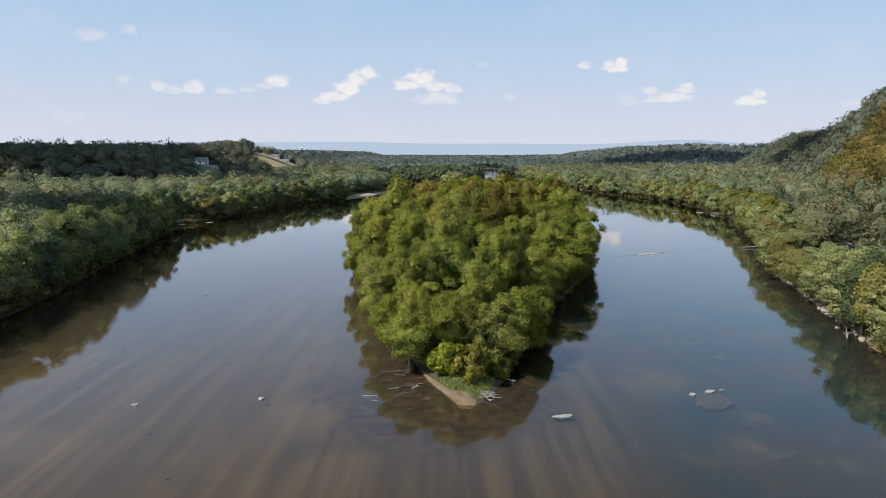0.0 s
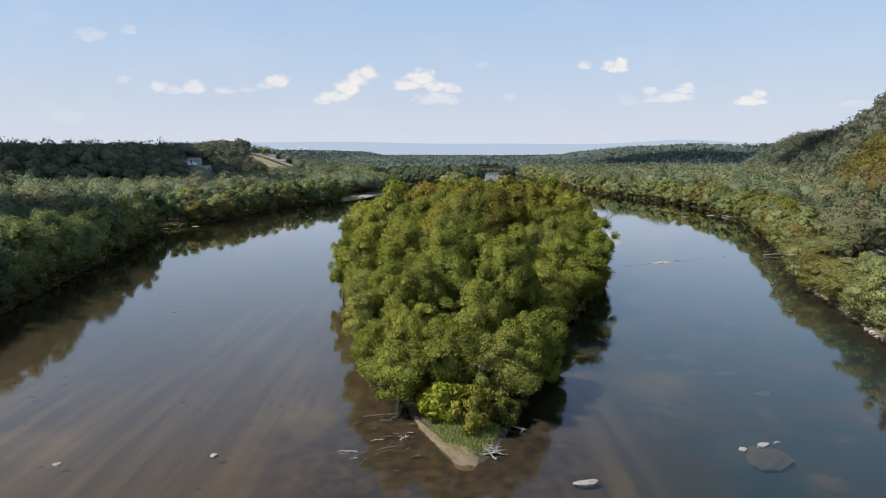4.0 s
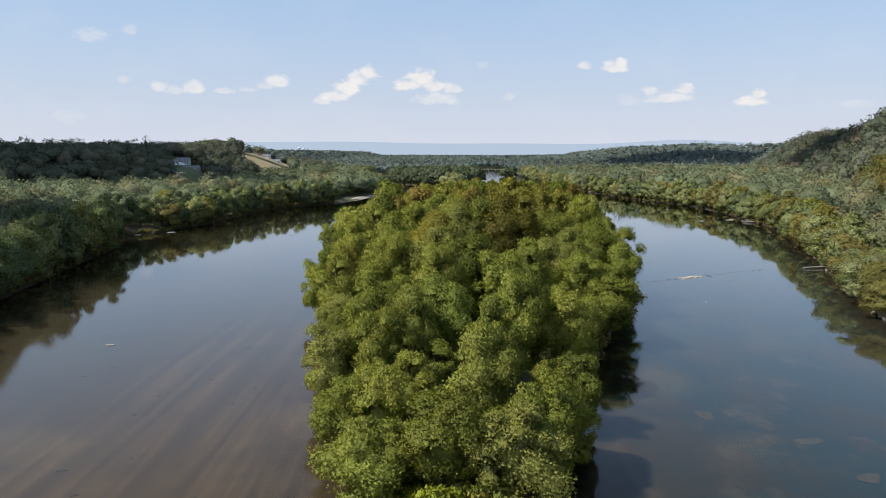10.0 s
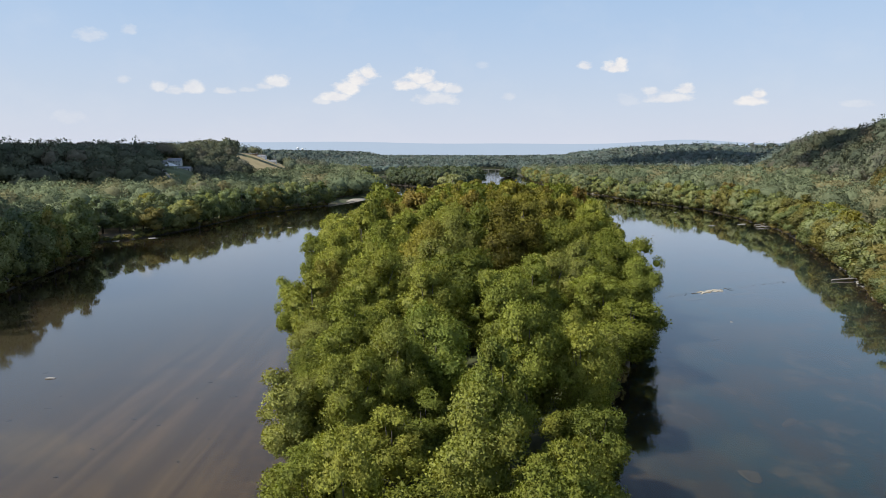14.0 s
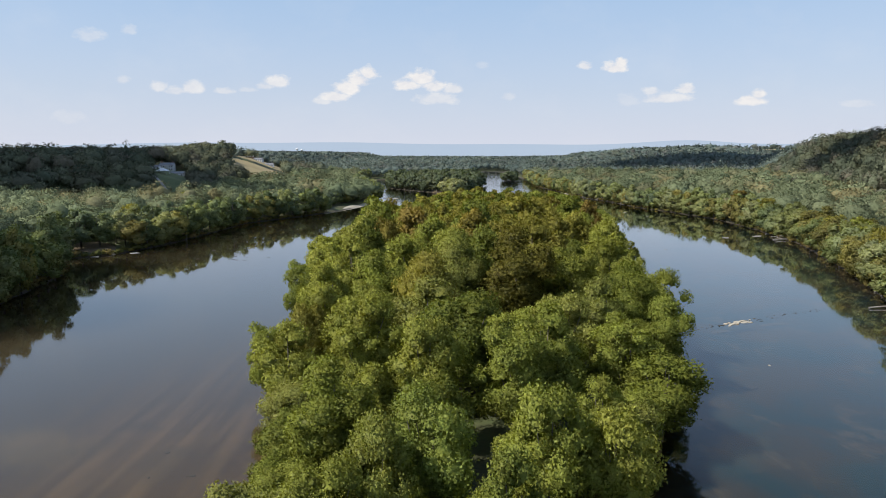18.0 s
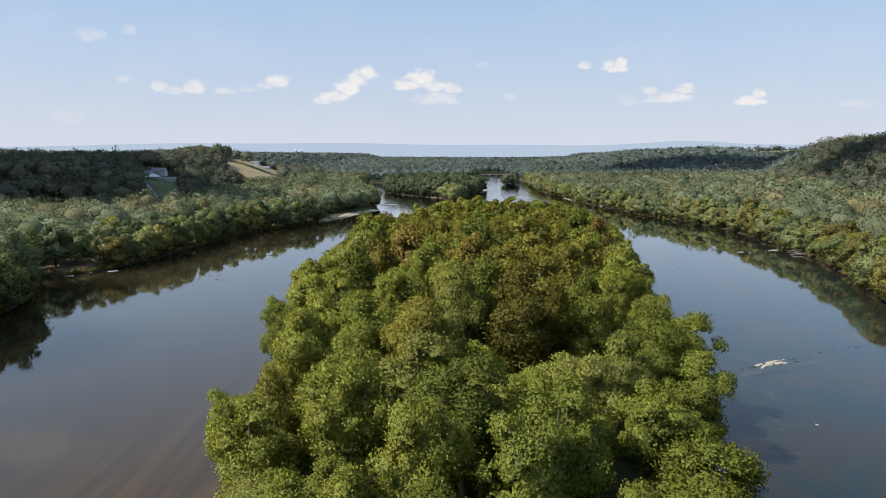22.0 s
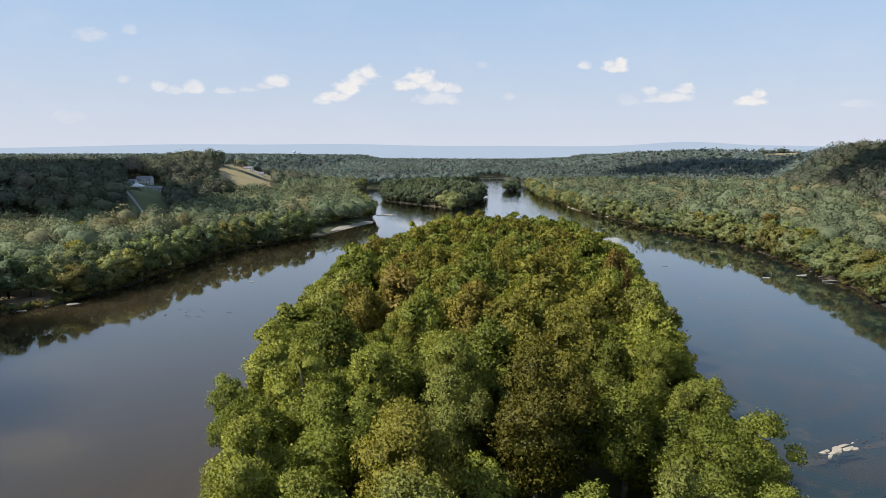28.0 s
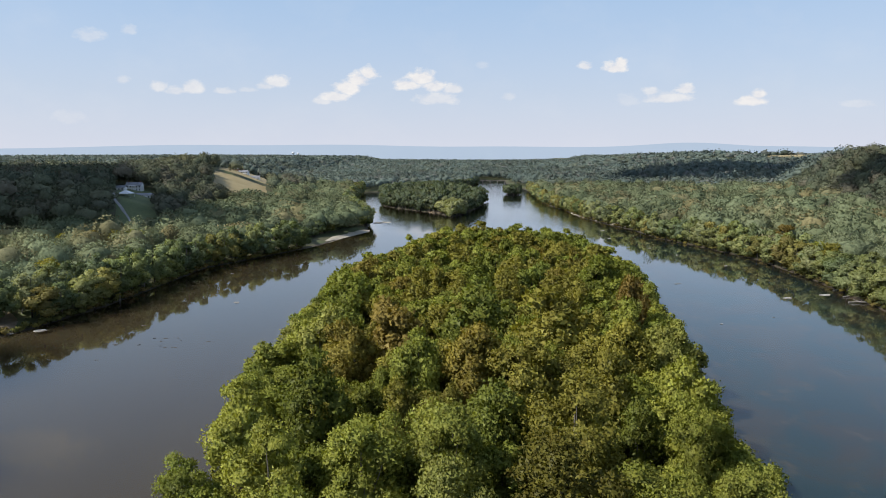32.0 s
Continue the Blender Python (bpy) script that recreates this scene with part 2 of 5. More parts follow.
LEDGE = rough_stuff("drowned_rock", (0.045, 0.038, 0.027), (0.085, 0.072, 0.05), 0.5, 3.0)
SHOAL = rough_stuff("drowned_gravel", (0.055, 0.046, 0.031), (0.10, 0.083, 0.058), 0.35, 2.0)
SAND = rough_stuff("sand", (0.125, 0.088, 0.052), (0.215, 0.158, 0.098), 0.25, 3.0)
PALE_SAND = rough_stuff("pale_sand", (0.36, 0.31, 0.24), (0.48, 0.43, 0.34), 0.2, 2.0, third=(0.26, 0.21, 0.15))
GRASS = rough_stuff("grass", (0.16, 0.21, 0.03), (0.25, 0.30, 0.05), 0.5, 5.0)
FIELD = rough_stuff("stubble_field", (0.25, 0.19, 0.085), (0.36, 0.28, 0.14), 0.03, 0.4, third=(0.22, 0.20, 0.09))
LAWN = rough_stuff("lawn", (0.085, 0.11, 0.035), (0.13, 0.15, 0.05), 0.05, 0.6)
GRAVEL = rough_stuff("pale_gravel", (0.24, 0.23, 0.21), (0.33, 0.32, 0.30), 0.3, 3.0)
BALLAST = rough_stuff("track_ballast", (0.22, 0.21, 0.20), (0.38, 0.36, 0.34), 0.8, 5.0)
STEEL = rough_stuff("rail_steel", (0.16, 0.12, 0.09), (0.25, 0.20, 0.16), 0.8, 5.0, 0.5)
PLASTER = rough_stuff("weathered_white_paint", (0.66, 0.66, 0.64), (0.80, 0.79, 0.77), 0.2, 2.0, 0.6, third=(0.55, 0.54, 0.52))
BRICKWORK = rough_stuff("red_brick", (0.22, 0.11, 0.08), (0.30, 0.16, 0.11), 0.4, 3.0)
SLATE = rough_stuff("slate_roof", (0.16, 0.165, 0.18), (0.26, 0.265, 0.28), 0.3, 3.0, 0.6)
CANVAS = rough_stuff("white_canvas", (0.78, 0.78, 0.78), (0.84, 0.84, 0.84), 0.3, 2.0, 0.7, third=(0.7, 0.7, 0.7))


def vapour():
    """Thin cloud: part of the sunlight passes through."""
    m, n, out = material("cloud_white")
    at = n.node("ShaderNodeNewGeometry").outputs["Position"]
    d, t, k = n.node("ShaderNodeBsdfDiffuse"), n.node("ShaderNodeBsdfTransparent"), n.node("ShaderNodeMixShader")
    n.put(d.inputs[0], n.mix(n.noise(at, 0.01, 4, 0.6), (0.8, 0.8, 0.8), (0.9, 0.9, 0.9)))
    k.inputs[0].default_value = 0.72
    n.put(k.inputs[1], t.outputs[0])
    n.put(k.inputs[2], d.outputs[0])
    n.put(out, k.outputs[0])
    return m


CLOUDY = vapour()


def pane():
    m, n, out = material("window_glass")
    surface(n, out, (0.03, 0.035, 0.04), 0.08)
    return m


GLASS = pane()


def earth():
    """River bed, muddy banks and forest floor in one sheet."""
    m, n, out = material("earth")
    at = n.node("ShaderNodeNewGeometry").outputs["Position"]
    split = n.node("ShaderNodeSeparateXYZ")
    n.put(split.inputs[0], at)
    z = split.outputs[2]
    big, fine = n.noise(at, 0.05, 5, 0.6), n.noise(at, 1.3, 5, 0.65)
    # bed: silt streaked along the current, dark weed beds, paler bars
    flow = n.noise(n.stretch(at, (0.32, 0.016, 0.2), radians(8)), 1.0, 5, 0.6, distortion=0.4)
    blot = n.noise(at, 0.045, 4, 0.6, distortion=0.6)
    silt = n.mix(n.ramp(flow, (0.42, 0.0), (0.64, 1.0)), (0.058, 0.038, 0.018), (0.128, 0.087, 0.044))
    silt = n.mix(n.math("MULTIPLY", n.ramp(blot, (0.52, 0.0), (0.66, 1.0)), 0.5), silt, (0.030, 0.026, 0.017))
    silt = n.mix(n.math("MULTIPLY", n.ramp(fine, (0.5, 0.0), (0.75, 1.0)), 0.22), silt, (0.03, 0.024, 0.015))
    # clean silt lies in the shallows below the island and on its shelf; elsewhere darker brown paints in the light lost
    # in deep water
    px, py = split.outputs[0], split.outputs[1]
    wander = n.math("MULTIPLY_ADD", blot, 50.0, -25.0)
    shelf = n.math("MULTIPLY", n.math("MULTIPLY", n.math("ADD", n.math("ADD", px, wander), 72.0), 0.04, clamp=True), n.math("MULTIPLY", n.math("SUBTRACT", 275.0, py), 0.012, clamp=True))
    fan = n.math("MULTIPLY", n.math("MULTIPLY", n.math("SUBTRACT", 165.0, py), 0.03, clamp=True), n.math("MULTIPLY", n.math("ADD", px, 96.0), 0.06, clamp=True))
    rim = n.math("MULTIPLY", n.math("MULTIPLY", n.math("ADD", z, 0.75), 2.4, clamp=True), n.math("MULTIPLY", n.math("ADD", px, 85.0), 0.06, clamp=True))
    clean = n.math("MAXIMUM", shelf, fan)
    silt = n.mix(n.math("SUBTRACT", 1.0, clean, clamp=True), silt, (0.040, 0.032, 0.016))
    # the main channel, towards the right bank: stone with deep water's dark teal painted into it, and pale gravel bars
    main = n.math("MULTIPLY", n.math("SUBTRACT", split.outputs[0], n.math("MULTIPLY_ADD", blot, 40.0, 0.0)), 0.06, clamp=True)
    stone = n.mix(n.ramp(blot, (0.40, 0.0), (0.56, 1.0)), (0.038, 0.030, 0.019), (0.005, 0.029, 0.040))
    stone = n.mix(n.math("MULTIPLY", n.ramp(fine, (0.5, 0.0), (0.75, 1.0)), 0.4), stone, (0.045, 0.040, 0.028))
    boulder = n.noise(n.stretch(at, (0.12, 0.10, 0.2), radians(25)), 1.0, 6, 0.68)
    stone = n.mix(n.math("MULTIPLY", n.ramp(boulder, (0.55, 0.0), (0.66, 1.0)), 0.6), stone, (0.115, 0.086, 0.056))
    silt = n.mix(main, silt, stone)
    # dark leaf mud and litter in the slack shallows off the island's tip
    tx, ty = n.math("DIVIDE", n.math("ADD", px, 2.0), 20.0), n.math("DIVIDE", n.math("SUBTRACT", py, 106.0), 17.0)
    slack = n.math("SUBTRACT", n.math("MULTIPLY_ADD", blot, 1.2, 0.75), n.math("SQRT", n.math("ADD", n.math("MULTIPLY", tx, tx), n.math("MULTIPLY", ty, ty))))
    litter = n.mix(n.ramp(n.noise(at, 0.5, 5, 0.7), (0.40, 0.0), (0.62, 1.0)), (0.024, 0.014, 0.007), (0.090, 0.052, 0.024))
    silt = n.mix(n.math("MULTIPLY", slack, 2.2, clamp=True), silt, litter)
    silt = n.mix(n.math("MULTIPLY", rim, 0.75), silt, litter)
    mud = n.mix(n.ramp(fine, (0.35, 0.0), (0.65, 1.0)), (0.04, 0.031, 0.02), (0.08, 0.064, 0.044))
    floor = n.mix(n.ramp(fine, (0.35, 0.0), (0.65, 1.0)), (0.045, 0.045, 0.02), (0.09, 0.085, 0.035))
    floor = n.mix(n.ramp(big, (0.45, 0.0), (0.6, 1.0)), floor, (0.07, 0.09, 0.03))
    col = n.mix(n.ramp(z, (0.0, 0.0), (0.06, 1.0)), silt, mud)
    wave = n.math("MULTIPLY_ADD", n.math("SUBTRACT", fine, 0.5), 0.8, z)
    land = n.math("MULTIPLY", n.math("SUBTRACT", wave, 0.25), 2.2, clamp=True)
    col = n.mix(land, col, floor)
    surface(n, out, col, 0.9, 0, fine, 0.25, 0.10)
    return m


def river():
    """Clear brown water: mirror by the angle of view, else a tinted look down to the bed."""
    m, n, out = material("river_water")
    at = n.node("ShaderNodeNewGeometry").outputs["Position"]
    swell = n.noise(n.stretch(at, (0.16, 0.06, 0.16), radians(5)), 1.0, 0, 0.5)
    calm = n.ramp(n.noise(n.stretch(at, (0.03, 0.010, 0.03)), 1.0, 4, 0.6), (0.40, 0.25), (0.68, 1.0))
    b = n.node("ShaderNodeBump")
    b.inputs["Strength"].default_value, b.inputs["Distance"].default_value = 0.05, 0.06
    # riffles where the river runs over shoals round the upper islands
    reach = n.node("ShaderNodeSeparateXYZ")
    n.put(reach.inputs[0], at)
    shoal = n.math("MULTIPLY", n.math("SUBTRACT", reach.outputs[1], 640.0), 0.008, clamp=True)
    patchy = n.ramp(n.noise(n.stretch(at, (0.02, 0.007, 0.02), radians(-15)), 1.0, 3, 0.6), (0.35, 0.45), (0.6, 1.0))
    chop = n.math("MULTIPLY", n.math("MULTIPLY", n.noise(n.stretch(at, (0.55, 0.30, 0.4)), 1.0, 3, 0.6), 70.0), n.math("MULTIPLY", shoal, patchy))
    n.put(b.inputs["Height"], n.math("ADD", n.math("MULTIPLY", swell, calm), chop))
    clear, shine, cloudy = n.node("ShaderNodeBsdfTransparent"), n.node("ShaderNodeBsdfGlossy"), n.node("ShaderNodeBsdfDiffuse")
    # the left channel runs thick with silt, the right one clear and greenish
    place = n.node("ShaderNodeSeparateXYZ")
    n.put(place.inputs[0], at)
    drift = n.noise(n.stretch(at, (0.030, 0.007, 0.03), radians(6)), 1.0, 5, 0.62, distortion=0.5)
    side = n.math("MULTIPLY_ADD", n.math("SUBTRACT", n.math("MULTIPLY_ADD", drift, 60.0, -14.0), place.outputs[0]), 0.022, 0.0, clamp=True)
    n.put(cloudy.inputs[0], n.mix(side, (0.010, 0.085, 0.120), (0.200, 0.150, 0.095)))
    murk = n.math("ADD", n.math("MULTIPLY_ADD", n.math("MULTIPLY", side, n.math("MULTIPLY_ADD", drift, 0.8, 0.6)), 0.08, 0.02), n.math("MULTIPLY", n.math("SUBTRACT", 1.0, side), 0.045))
    clear.inputs[0].default_value = (0.64, 0.60, 0.48, 1)
    n.put(shine.inputs["Roughness"], n.math("MULTIPLY_ADD", calm, 0.05, 0.015))
    n.put(shine.inputs["Normal"], b.outputs[0])
    f = n.node("ShaderNodeFresnel")
    f.inputs["IOR"].default_value = 1.60
    n.put(f.inputs["Normal"], b.outputs[0])
    mixed = n.node("ShaderNodeMixShader")
    n.put(mixed.inputs[0], n.math("MULTIPLY_ADD", f.outputs[0], 1.75, -0.128, clamp=True))
    depth = n.node("ShaderNodeMixShader")
    n.put(depth.inputs[0], murk)
    n.put(depth.inputs[1], clear.outputs[0])
    n.put(depth.inputs[2], cloudy.outputs[0])
    n.put(mixed.inputs[1], depth.outputs[0])
    n.put(mixed.inputs[2], shine.outputs[0])
    n.put(out, mixed.outputs[0])
    return m


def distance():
    """Ridge at the edge of sight: a backdrop whose emission paints in the blue glow of haze."""
    m, n, out = material("far_ridge_glow")
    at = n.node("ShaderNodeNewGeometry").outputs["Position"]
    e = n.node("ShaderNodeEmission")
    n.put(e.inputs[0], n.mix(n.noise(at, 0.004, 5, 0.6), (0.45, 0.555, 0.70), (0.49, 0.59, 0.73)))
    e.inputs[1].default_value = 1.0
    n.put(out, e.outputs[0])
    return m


EARTH, WATER, RIDGE_GLOW = earth(), river(), distance()

# ------------------------------------------------------------ building blocks
rng = np.random.default_rng(7)


def mesh_of(name, verts, faces, mat, smooth=False, normals=None, tone=None):
    """A mesh from arrays; faces all of one size. normals: soft shading for foliage; tone: a hue number for each point."""
    verts, faces = np.asarray(verts, np.float32), np.asarray(faces, np.int32)
    me = bpy.data.meshes.new(name)
    k = faces.shape[1]
    me.vertices.add(len(verts))
    me.vertices.foreach_set("co", verts.ravel())
    me.loops.add(faces.size)
    me.loops.foreach_set("vertex_index", faces.ravel())
    me.polygons.add(len(faces))
    me.polygons.foreach_set("loop_start", np.arange(len(faces), dtype=np.int32) * k)
    me.polygons.foreach_set("use_smooth", np.full(len(faces), smooth or normals is not None))
    me.update(calc_edges=True)
    if normals is not None:
        me.attributes.new("custom_normal", "FLOAT_VECTOR", "POINT").data.foreach_set("vector", np.asarray(normals, np.float32).ravel())
    if tone is not None:
        me.attributes.new("tone", "FLOAT", "POINT").data.foreach_set("value", np.asarray(tone, np.float32))
    me.materials.append(mat)
    return me


def part(name, bm, mat, parent, label=""):
    """Links a bmesh, or a ready mesh, as one mesh object under a thing or a part."""
    if isinstance(bm, bmesh.types.BMesh):
        me = bpy.data.meshes.new(name)
        bm.to_mesh(me)
        bm.free()
        me.materials.append(mat)
    else:
        me = bm
    ob = new(name, me)
    ob.parent = parent
    return tagged(ob, label)


def sphere_grid(level):
    bm = bmesh.new()
    bmesh.ops.create_icosphere(bm, subdivisions=level, radius=1)
    v = np.array([x.co[:] for x in bm.verts])
    f = np.array([[x.index for x in p.verts] for p in bm.faces])
    bm.free()
    return v, f


BALL1, BALL2 = sphere_grid(1), sphere_grid(2)


def box(bm, x, y, z, sx, sy, sz, bevel=0.0):
    """A box whose base is centred on x, y, z."""
    made = bmesh.ops.create_cube(bm, size=1, matrix=Matrix.Translation((x, y, z + sz / 2)) @ Matrix.Diagonal((sx, sy, sz, 1)))
    if bevel:
        edges = list({e for v in made["verts"] for e in v.link_edges})
        bmesh.ops.bevel(bm, geom=edges, offset=bevel, segments=1, affect="EDGES")
    return bm


def tube(points, radii, sides=7):
    """A tapered, bent stick: verts and quads."""
    pts, verts, faces = [Vector(p) for p in points], [], []
    for i, p in enumerate(pts):
        way = (pts[min(i + 1, len(pts) - 1)] - pts[max(i - 1, 0)]).normalized()
        a = way.orthogonal().normalized()
        b = way.cross(a)
        for k in range(sides):
            c = 2 * math.pi * k / sides
            verts.append(p + (a * math.cos(c) + b * math.sin(c)) * radii[i])
    for i in range(len(pts) - 1):
        for k in range(sides):
            j = (k + 1) % sides
            faces.append((i * sides + k, i * sides + j, (i + 1) * sides + j, (i + 1) * sides + k))
    return [v[:] for v in verts], faces


def gather(pieces):
    """Several (verts, faces) as one."""
    verts, faces, n = [], [], 0
    for v, f in pieces:
        verts.append(np.asarray(v, float))
        faces.append(np.asarray(f) + n)
        n += len(v)
    return np.concatenate(verts), np.concatenate(faces)


# ------------------------------------------------------------ the lie of the land
LEFT_BANK = [(-95, -900), (-98, 0), (-104, 80), (-109, 150), (-111, 175), (-117, 210), (-124, 244), (-132, 290), (-139, 330), (-152, 356), (-160, 372), (-146, 382), (-142, 391),
             (-134, 423), (-130, 460), (-125, 520), (-104, 556), (-90, 585), (-78, 612), (-66, 660), (-57, 698), (-60, 745), (-72, 780), (-92, 860), (-108, 960), (-119, 1171), (-125, 1235)]
RIGHT_BANK = [(70, -900), (76, 0), (82, 80), (88, 126), (93, 146), (103, 185), (110, 211), (124, 250), (137, 280), (160, 345), (180, 411), (188, 477), (190, 541), (184, 566),
              (177, 598), (164, 640), (160, 696), (150, 744), (142, 802), (140, 887), (131, 988), (141, 1134), (148, 1268), (146, 1424), (140, 1560), (150, 1700)]
FAR_SHORE = [(80, 1700), (75, 1560), (60, 1430), (20, 1400), (-20, 1330), (-80, 1260)]
RIVER = np.array(LEFT_BANK + FAR_SHORE[::-1] + RIGHT_BANK[::-1], float)
ISLAND = np.array([(5, 100), (7.5, 104), (10, 110), (13, 118), (18, 140), (29, 165), (40, 190), (51, 221), (55, 240), (58, 265), (63, 293), (73, 344), (84, 406), (90, 450), (92, 500), (80, 540),
                   (52, 565), (14, 570), (-4, 545), (-16, 508), (-29, 465), (-39, 420), (-40, 345), (-40, 313), (-33, 265), (-29, 229), (-25, 205), (-20, 168), (-16, 149), (-11, 132), (-7.5, 122), (-4.1, 116.5), (-1.2, 109), (1.8, 104)], float)
UPPER_ISLE = np.array([(15, 806), (24, 830), (42, 900), (60, 1015), (34, 1090), (20, 1240), (-10, 1310), (-60, 1240), (-88, 1180), (-72, 1060), (-66, 950), (-30, 890), (0, 850)], float)
TREE_ISLET = np.array([(104, 1150), (118, 1148), (124, 1170), (114, 1188), (102, 1175)], float)


def shrink(poly, gap):
    """The outline drawn in by a gap, all round."""
    way = np.roll(poly, -1, 0) - np.roll(poly, 1, 0)
    way /= np.linalg.norm(way, axis=1)[:, None]
    return poly + np.stack([-way[:, 1], way[:, 0]], -1) * np.asarray(gap)[:, None]


ISLAND = shrink(ISLAND, np.where(ISLAND[:, 1] < 119, 0.0, 2.0))


def along(line, step):
    """Points at even steps along a line, with the way to its left."""
    line = np.asarray(line, float)
    run = np.concatenate([[0], np.cumsum(np.linalg.norm(np.diff(line, axis=0), axis=1))])
    k = np.arange(0, run[-1], step)
    pts = np.stack([np.interp(k, run, line[:, 0]), np.interp(k, run, line[:, 1])], -1)
    way = np.gradient(pts, axis=0)
    way /= np.linalg.norm(way, axis=1)[:, None] + 1e-9
    return pts, np.stack([-way[:, 1], way[:, 0]], -1)


def inside(poly, x, y):
    hit = np.zeros(np.shape(x), bool)
    for (x0, y0), (x1, y1) in zip(poly, np.roll(poly, -1, 0)):
        cross = (y0 > y) != (y1 > y)
        hit ^= cross & (x < (x1 - x0) * (y - y0) / (y1 - y0 + 1e-12) + x0)
    return hit


def shore_gap(poly, x, y):
    best = np.full(np.shape(x), 1e9)
    for (x0, y0), (x1, y1) in zip(poly, np.roll(poly, -1, 0)):
        dx, dy = x1 - x0, y1 - y0
        k = np.clip(((x - x0) * dx + (y - y0) * dy) / (dx * dx + dy * dy + 1e-9), 0, 1)
        best = np.minimum(best, np.hypot(x - x0 - k * dx, y - y0 - k * dy))
    return best


def inland(x, y):
    """Metres from the nearest shore: positive on land, negative on water."""
    x, y = np.asarray(x, float), np.asarray(y, float)
    gap = np.where(inside(RIVER, x, y), -1, 1) * shore_gap(RIVER, x, y)
    for isle in (ISLAND, UPPER_ISLE, TREE_ISLET):
        own = np.where(inside(isle, x, y), 1, -1) * shore_gap(isle, x, y)
        gap = np.maximum(gap, own)
    return gap


def smooth(a):
    a = np.clip(a, 0, 1)
    return a * a * (3 - 2 * a)


LEFT_FOOT = [(-900, -900), (-700, 200), (-480, 400), (-330, 500), (-247, 575), (-205, 640), (-172, 700), (-185, 800), (-198, 930), (-230, 1200), (-330, 1500)]
RIGHT_FOOT = [(130, -900), (140, 0), (148, 150), (168, 245), (185, 300), (222, 400), (268, 500), (315, 600), (365, 750), (412, 900), (475, 1100), (560, 1300), (680, 1500)]
RIGHT_CREST = [(-900, 95), (300, 95), (450, 92), (560, 87), (640, 77), (720, 60), (800, 48), (1063, 46), (1250, 39), (1400, 30), (1800, 20)]


def lumps(x, y, size, seed):
    """Cheap rolling relief."""
    r = np.random.default_rng(seed)
    out = 0
    for k in range(6):
        a, p = r.uniform(0, 2 * math.pi, 2)
        s = size * r.uniform(0.6, 1.7)
        out = out + np.sin((x * math.cos(a) + y * math.sin(a)) / s * 2 * math.pi + p)
    return out / 6


def ground(x, y):
    x, y = np.asarray(x, float), np.asarray(y, float)
    d = inland(x, y)
    isle = inside(ISLAND, x, y) | inside(UPPER_ISLE, x, y) | inside(TREE_ISLET, x, y)
    land = 0.30 * np.clip(d, 0, 1.6) + np.clip(d - 1.2, 0, 6) * 0.26
    land = np.where(isle, np.minimum(land, 1.5), land + 1.2 * smooth((d - 10) / 40))
    deep = 0.045 + 0.06 * np.where(x < 0, smooth((y - 170) / 110), smooth((y - 95) / 60))
    bed = -0.15 - deep * np.clip(-d, 0, 22) + 0.28 * lumps(x, y, 40, 3) * smooth(-d / 6)
    z = np.where(d > 0, land, np.minimum(bed, -0.12 * np.clip(-d, 0, 1)))
    lf = np.array(LEFT_FOOT)
    xs = np.interp(y, lf[:, 1], lf[:, 0])
    sl = (xs - x) * 0.8
    left = 27.5 * smooth(sl / 95) + 5 * smooth((sl - 160) / 350) + 3.5 * lumps(x, y, 260, 5) * smooth(sl / 160)
    rf = np.array(RIGHT_FOOT)
    xr = np.interp(y, rf[:, 1], rf[:, 0])
    top = np.interp(y, *np.array(RIGHT_CREST).T)
    sr = (x - xr) * 0.9
    right = top * smooth(sr / 91) * (1 + 0.06 * lumps(x, y, 120, 8)) + 6 * smooth((sr - 150) / 300)
    hump = 39 * np.exp(-(((x - 640) / 190) ** 2 + ((y - 2150) / 420) ** 2))
    knolls = [(16, -290, 1120, 95, 150), (17, -545, 1500, 130, 110), (30, 1000, 2030, 170, 120), (24, 540, 1500, 190, 150)]
    knoll = sum(h * np.exp(-(((x - a) / u) ** 2 + ((y - b) / v) ** 2)) for h, a, b, u, v in knolls)
    far = (9 * smooth((y - 1750) / 900) + 6 * lumps(x, y, 700, 11) * smooth((y - 1500) / 600)) * (1 - 0.6 * smooth(left / 30))
    beyond = np.where(d > 0, smooth((y - 900) / 700), 0)
    z = z + np.where(d > 0, left + right + knoll, 0) + beyond * hump + np.where(d > 0, far, 0)
    return z


def steps(*spans):
    out = []
    for a, b, s in spans:
        out += list(np.arange(a, b, s))
    return np.array(out + [spans[-1][1]])


GX = steps((-5200, -1200, 400), (-1200, -400, 40), (-400, -180, 10), (-180, -70, 3), (-70, -16, 4), (-16, 30, 1.2), (30, 76, 3), (76, 210, 3), (210, 420, 10), (420, 1200, 40), (1200, 5200, 400))
GY = steps((-1500, -200, 130), (-200, 90, 15), (90, 135, 1.2), (135, 470, 4), (470, 860, 6), (860, 1500, 15), (1500, 3200, 60), (3200, 5000, 180))
mx, my = np.meshgrid(GX, GY)
mz = ground(mx, my)
nx, ny = len(GX), len(GY)
idx = np.arange(nx * ny).reshape(ny, nx)
quads = np.stack([idx[:-1, :-1], idx[:-1, 1:], idx[1:, 1:], idx[1:, :-1]], -1).reshape(-1, 4)
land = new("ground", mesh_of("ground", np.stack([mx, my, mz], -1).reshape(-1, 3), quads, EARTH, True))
tagged(land, "wooded river valley floor with muddy banks and bed", "ground", kind="structure")

wx, wy = steps((-330, 330, 30)), steps((-900, 1740, 40))
ax, ay = np.meshgrid(wx, wy)
wi = np.arange(ax.size).reshape(ax.shape)
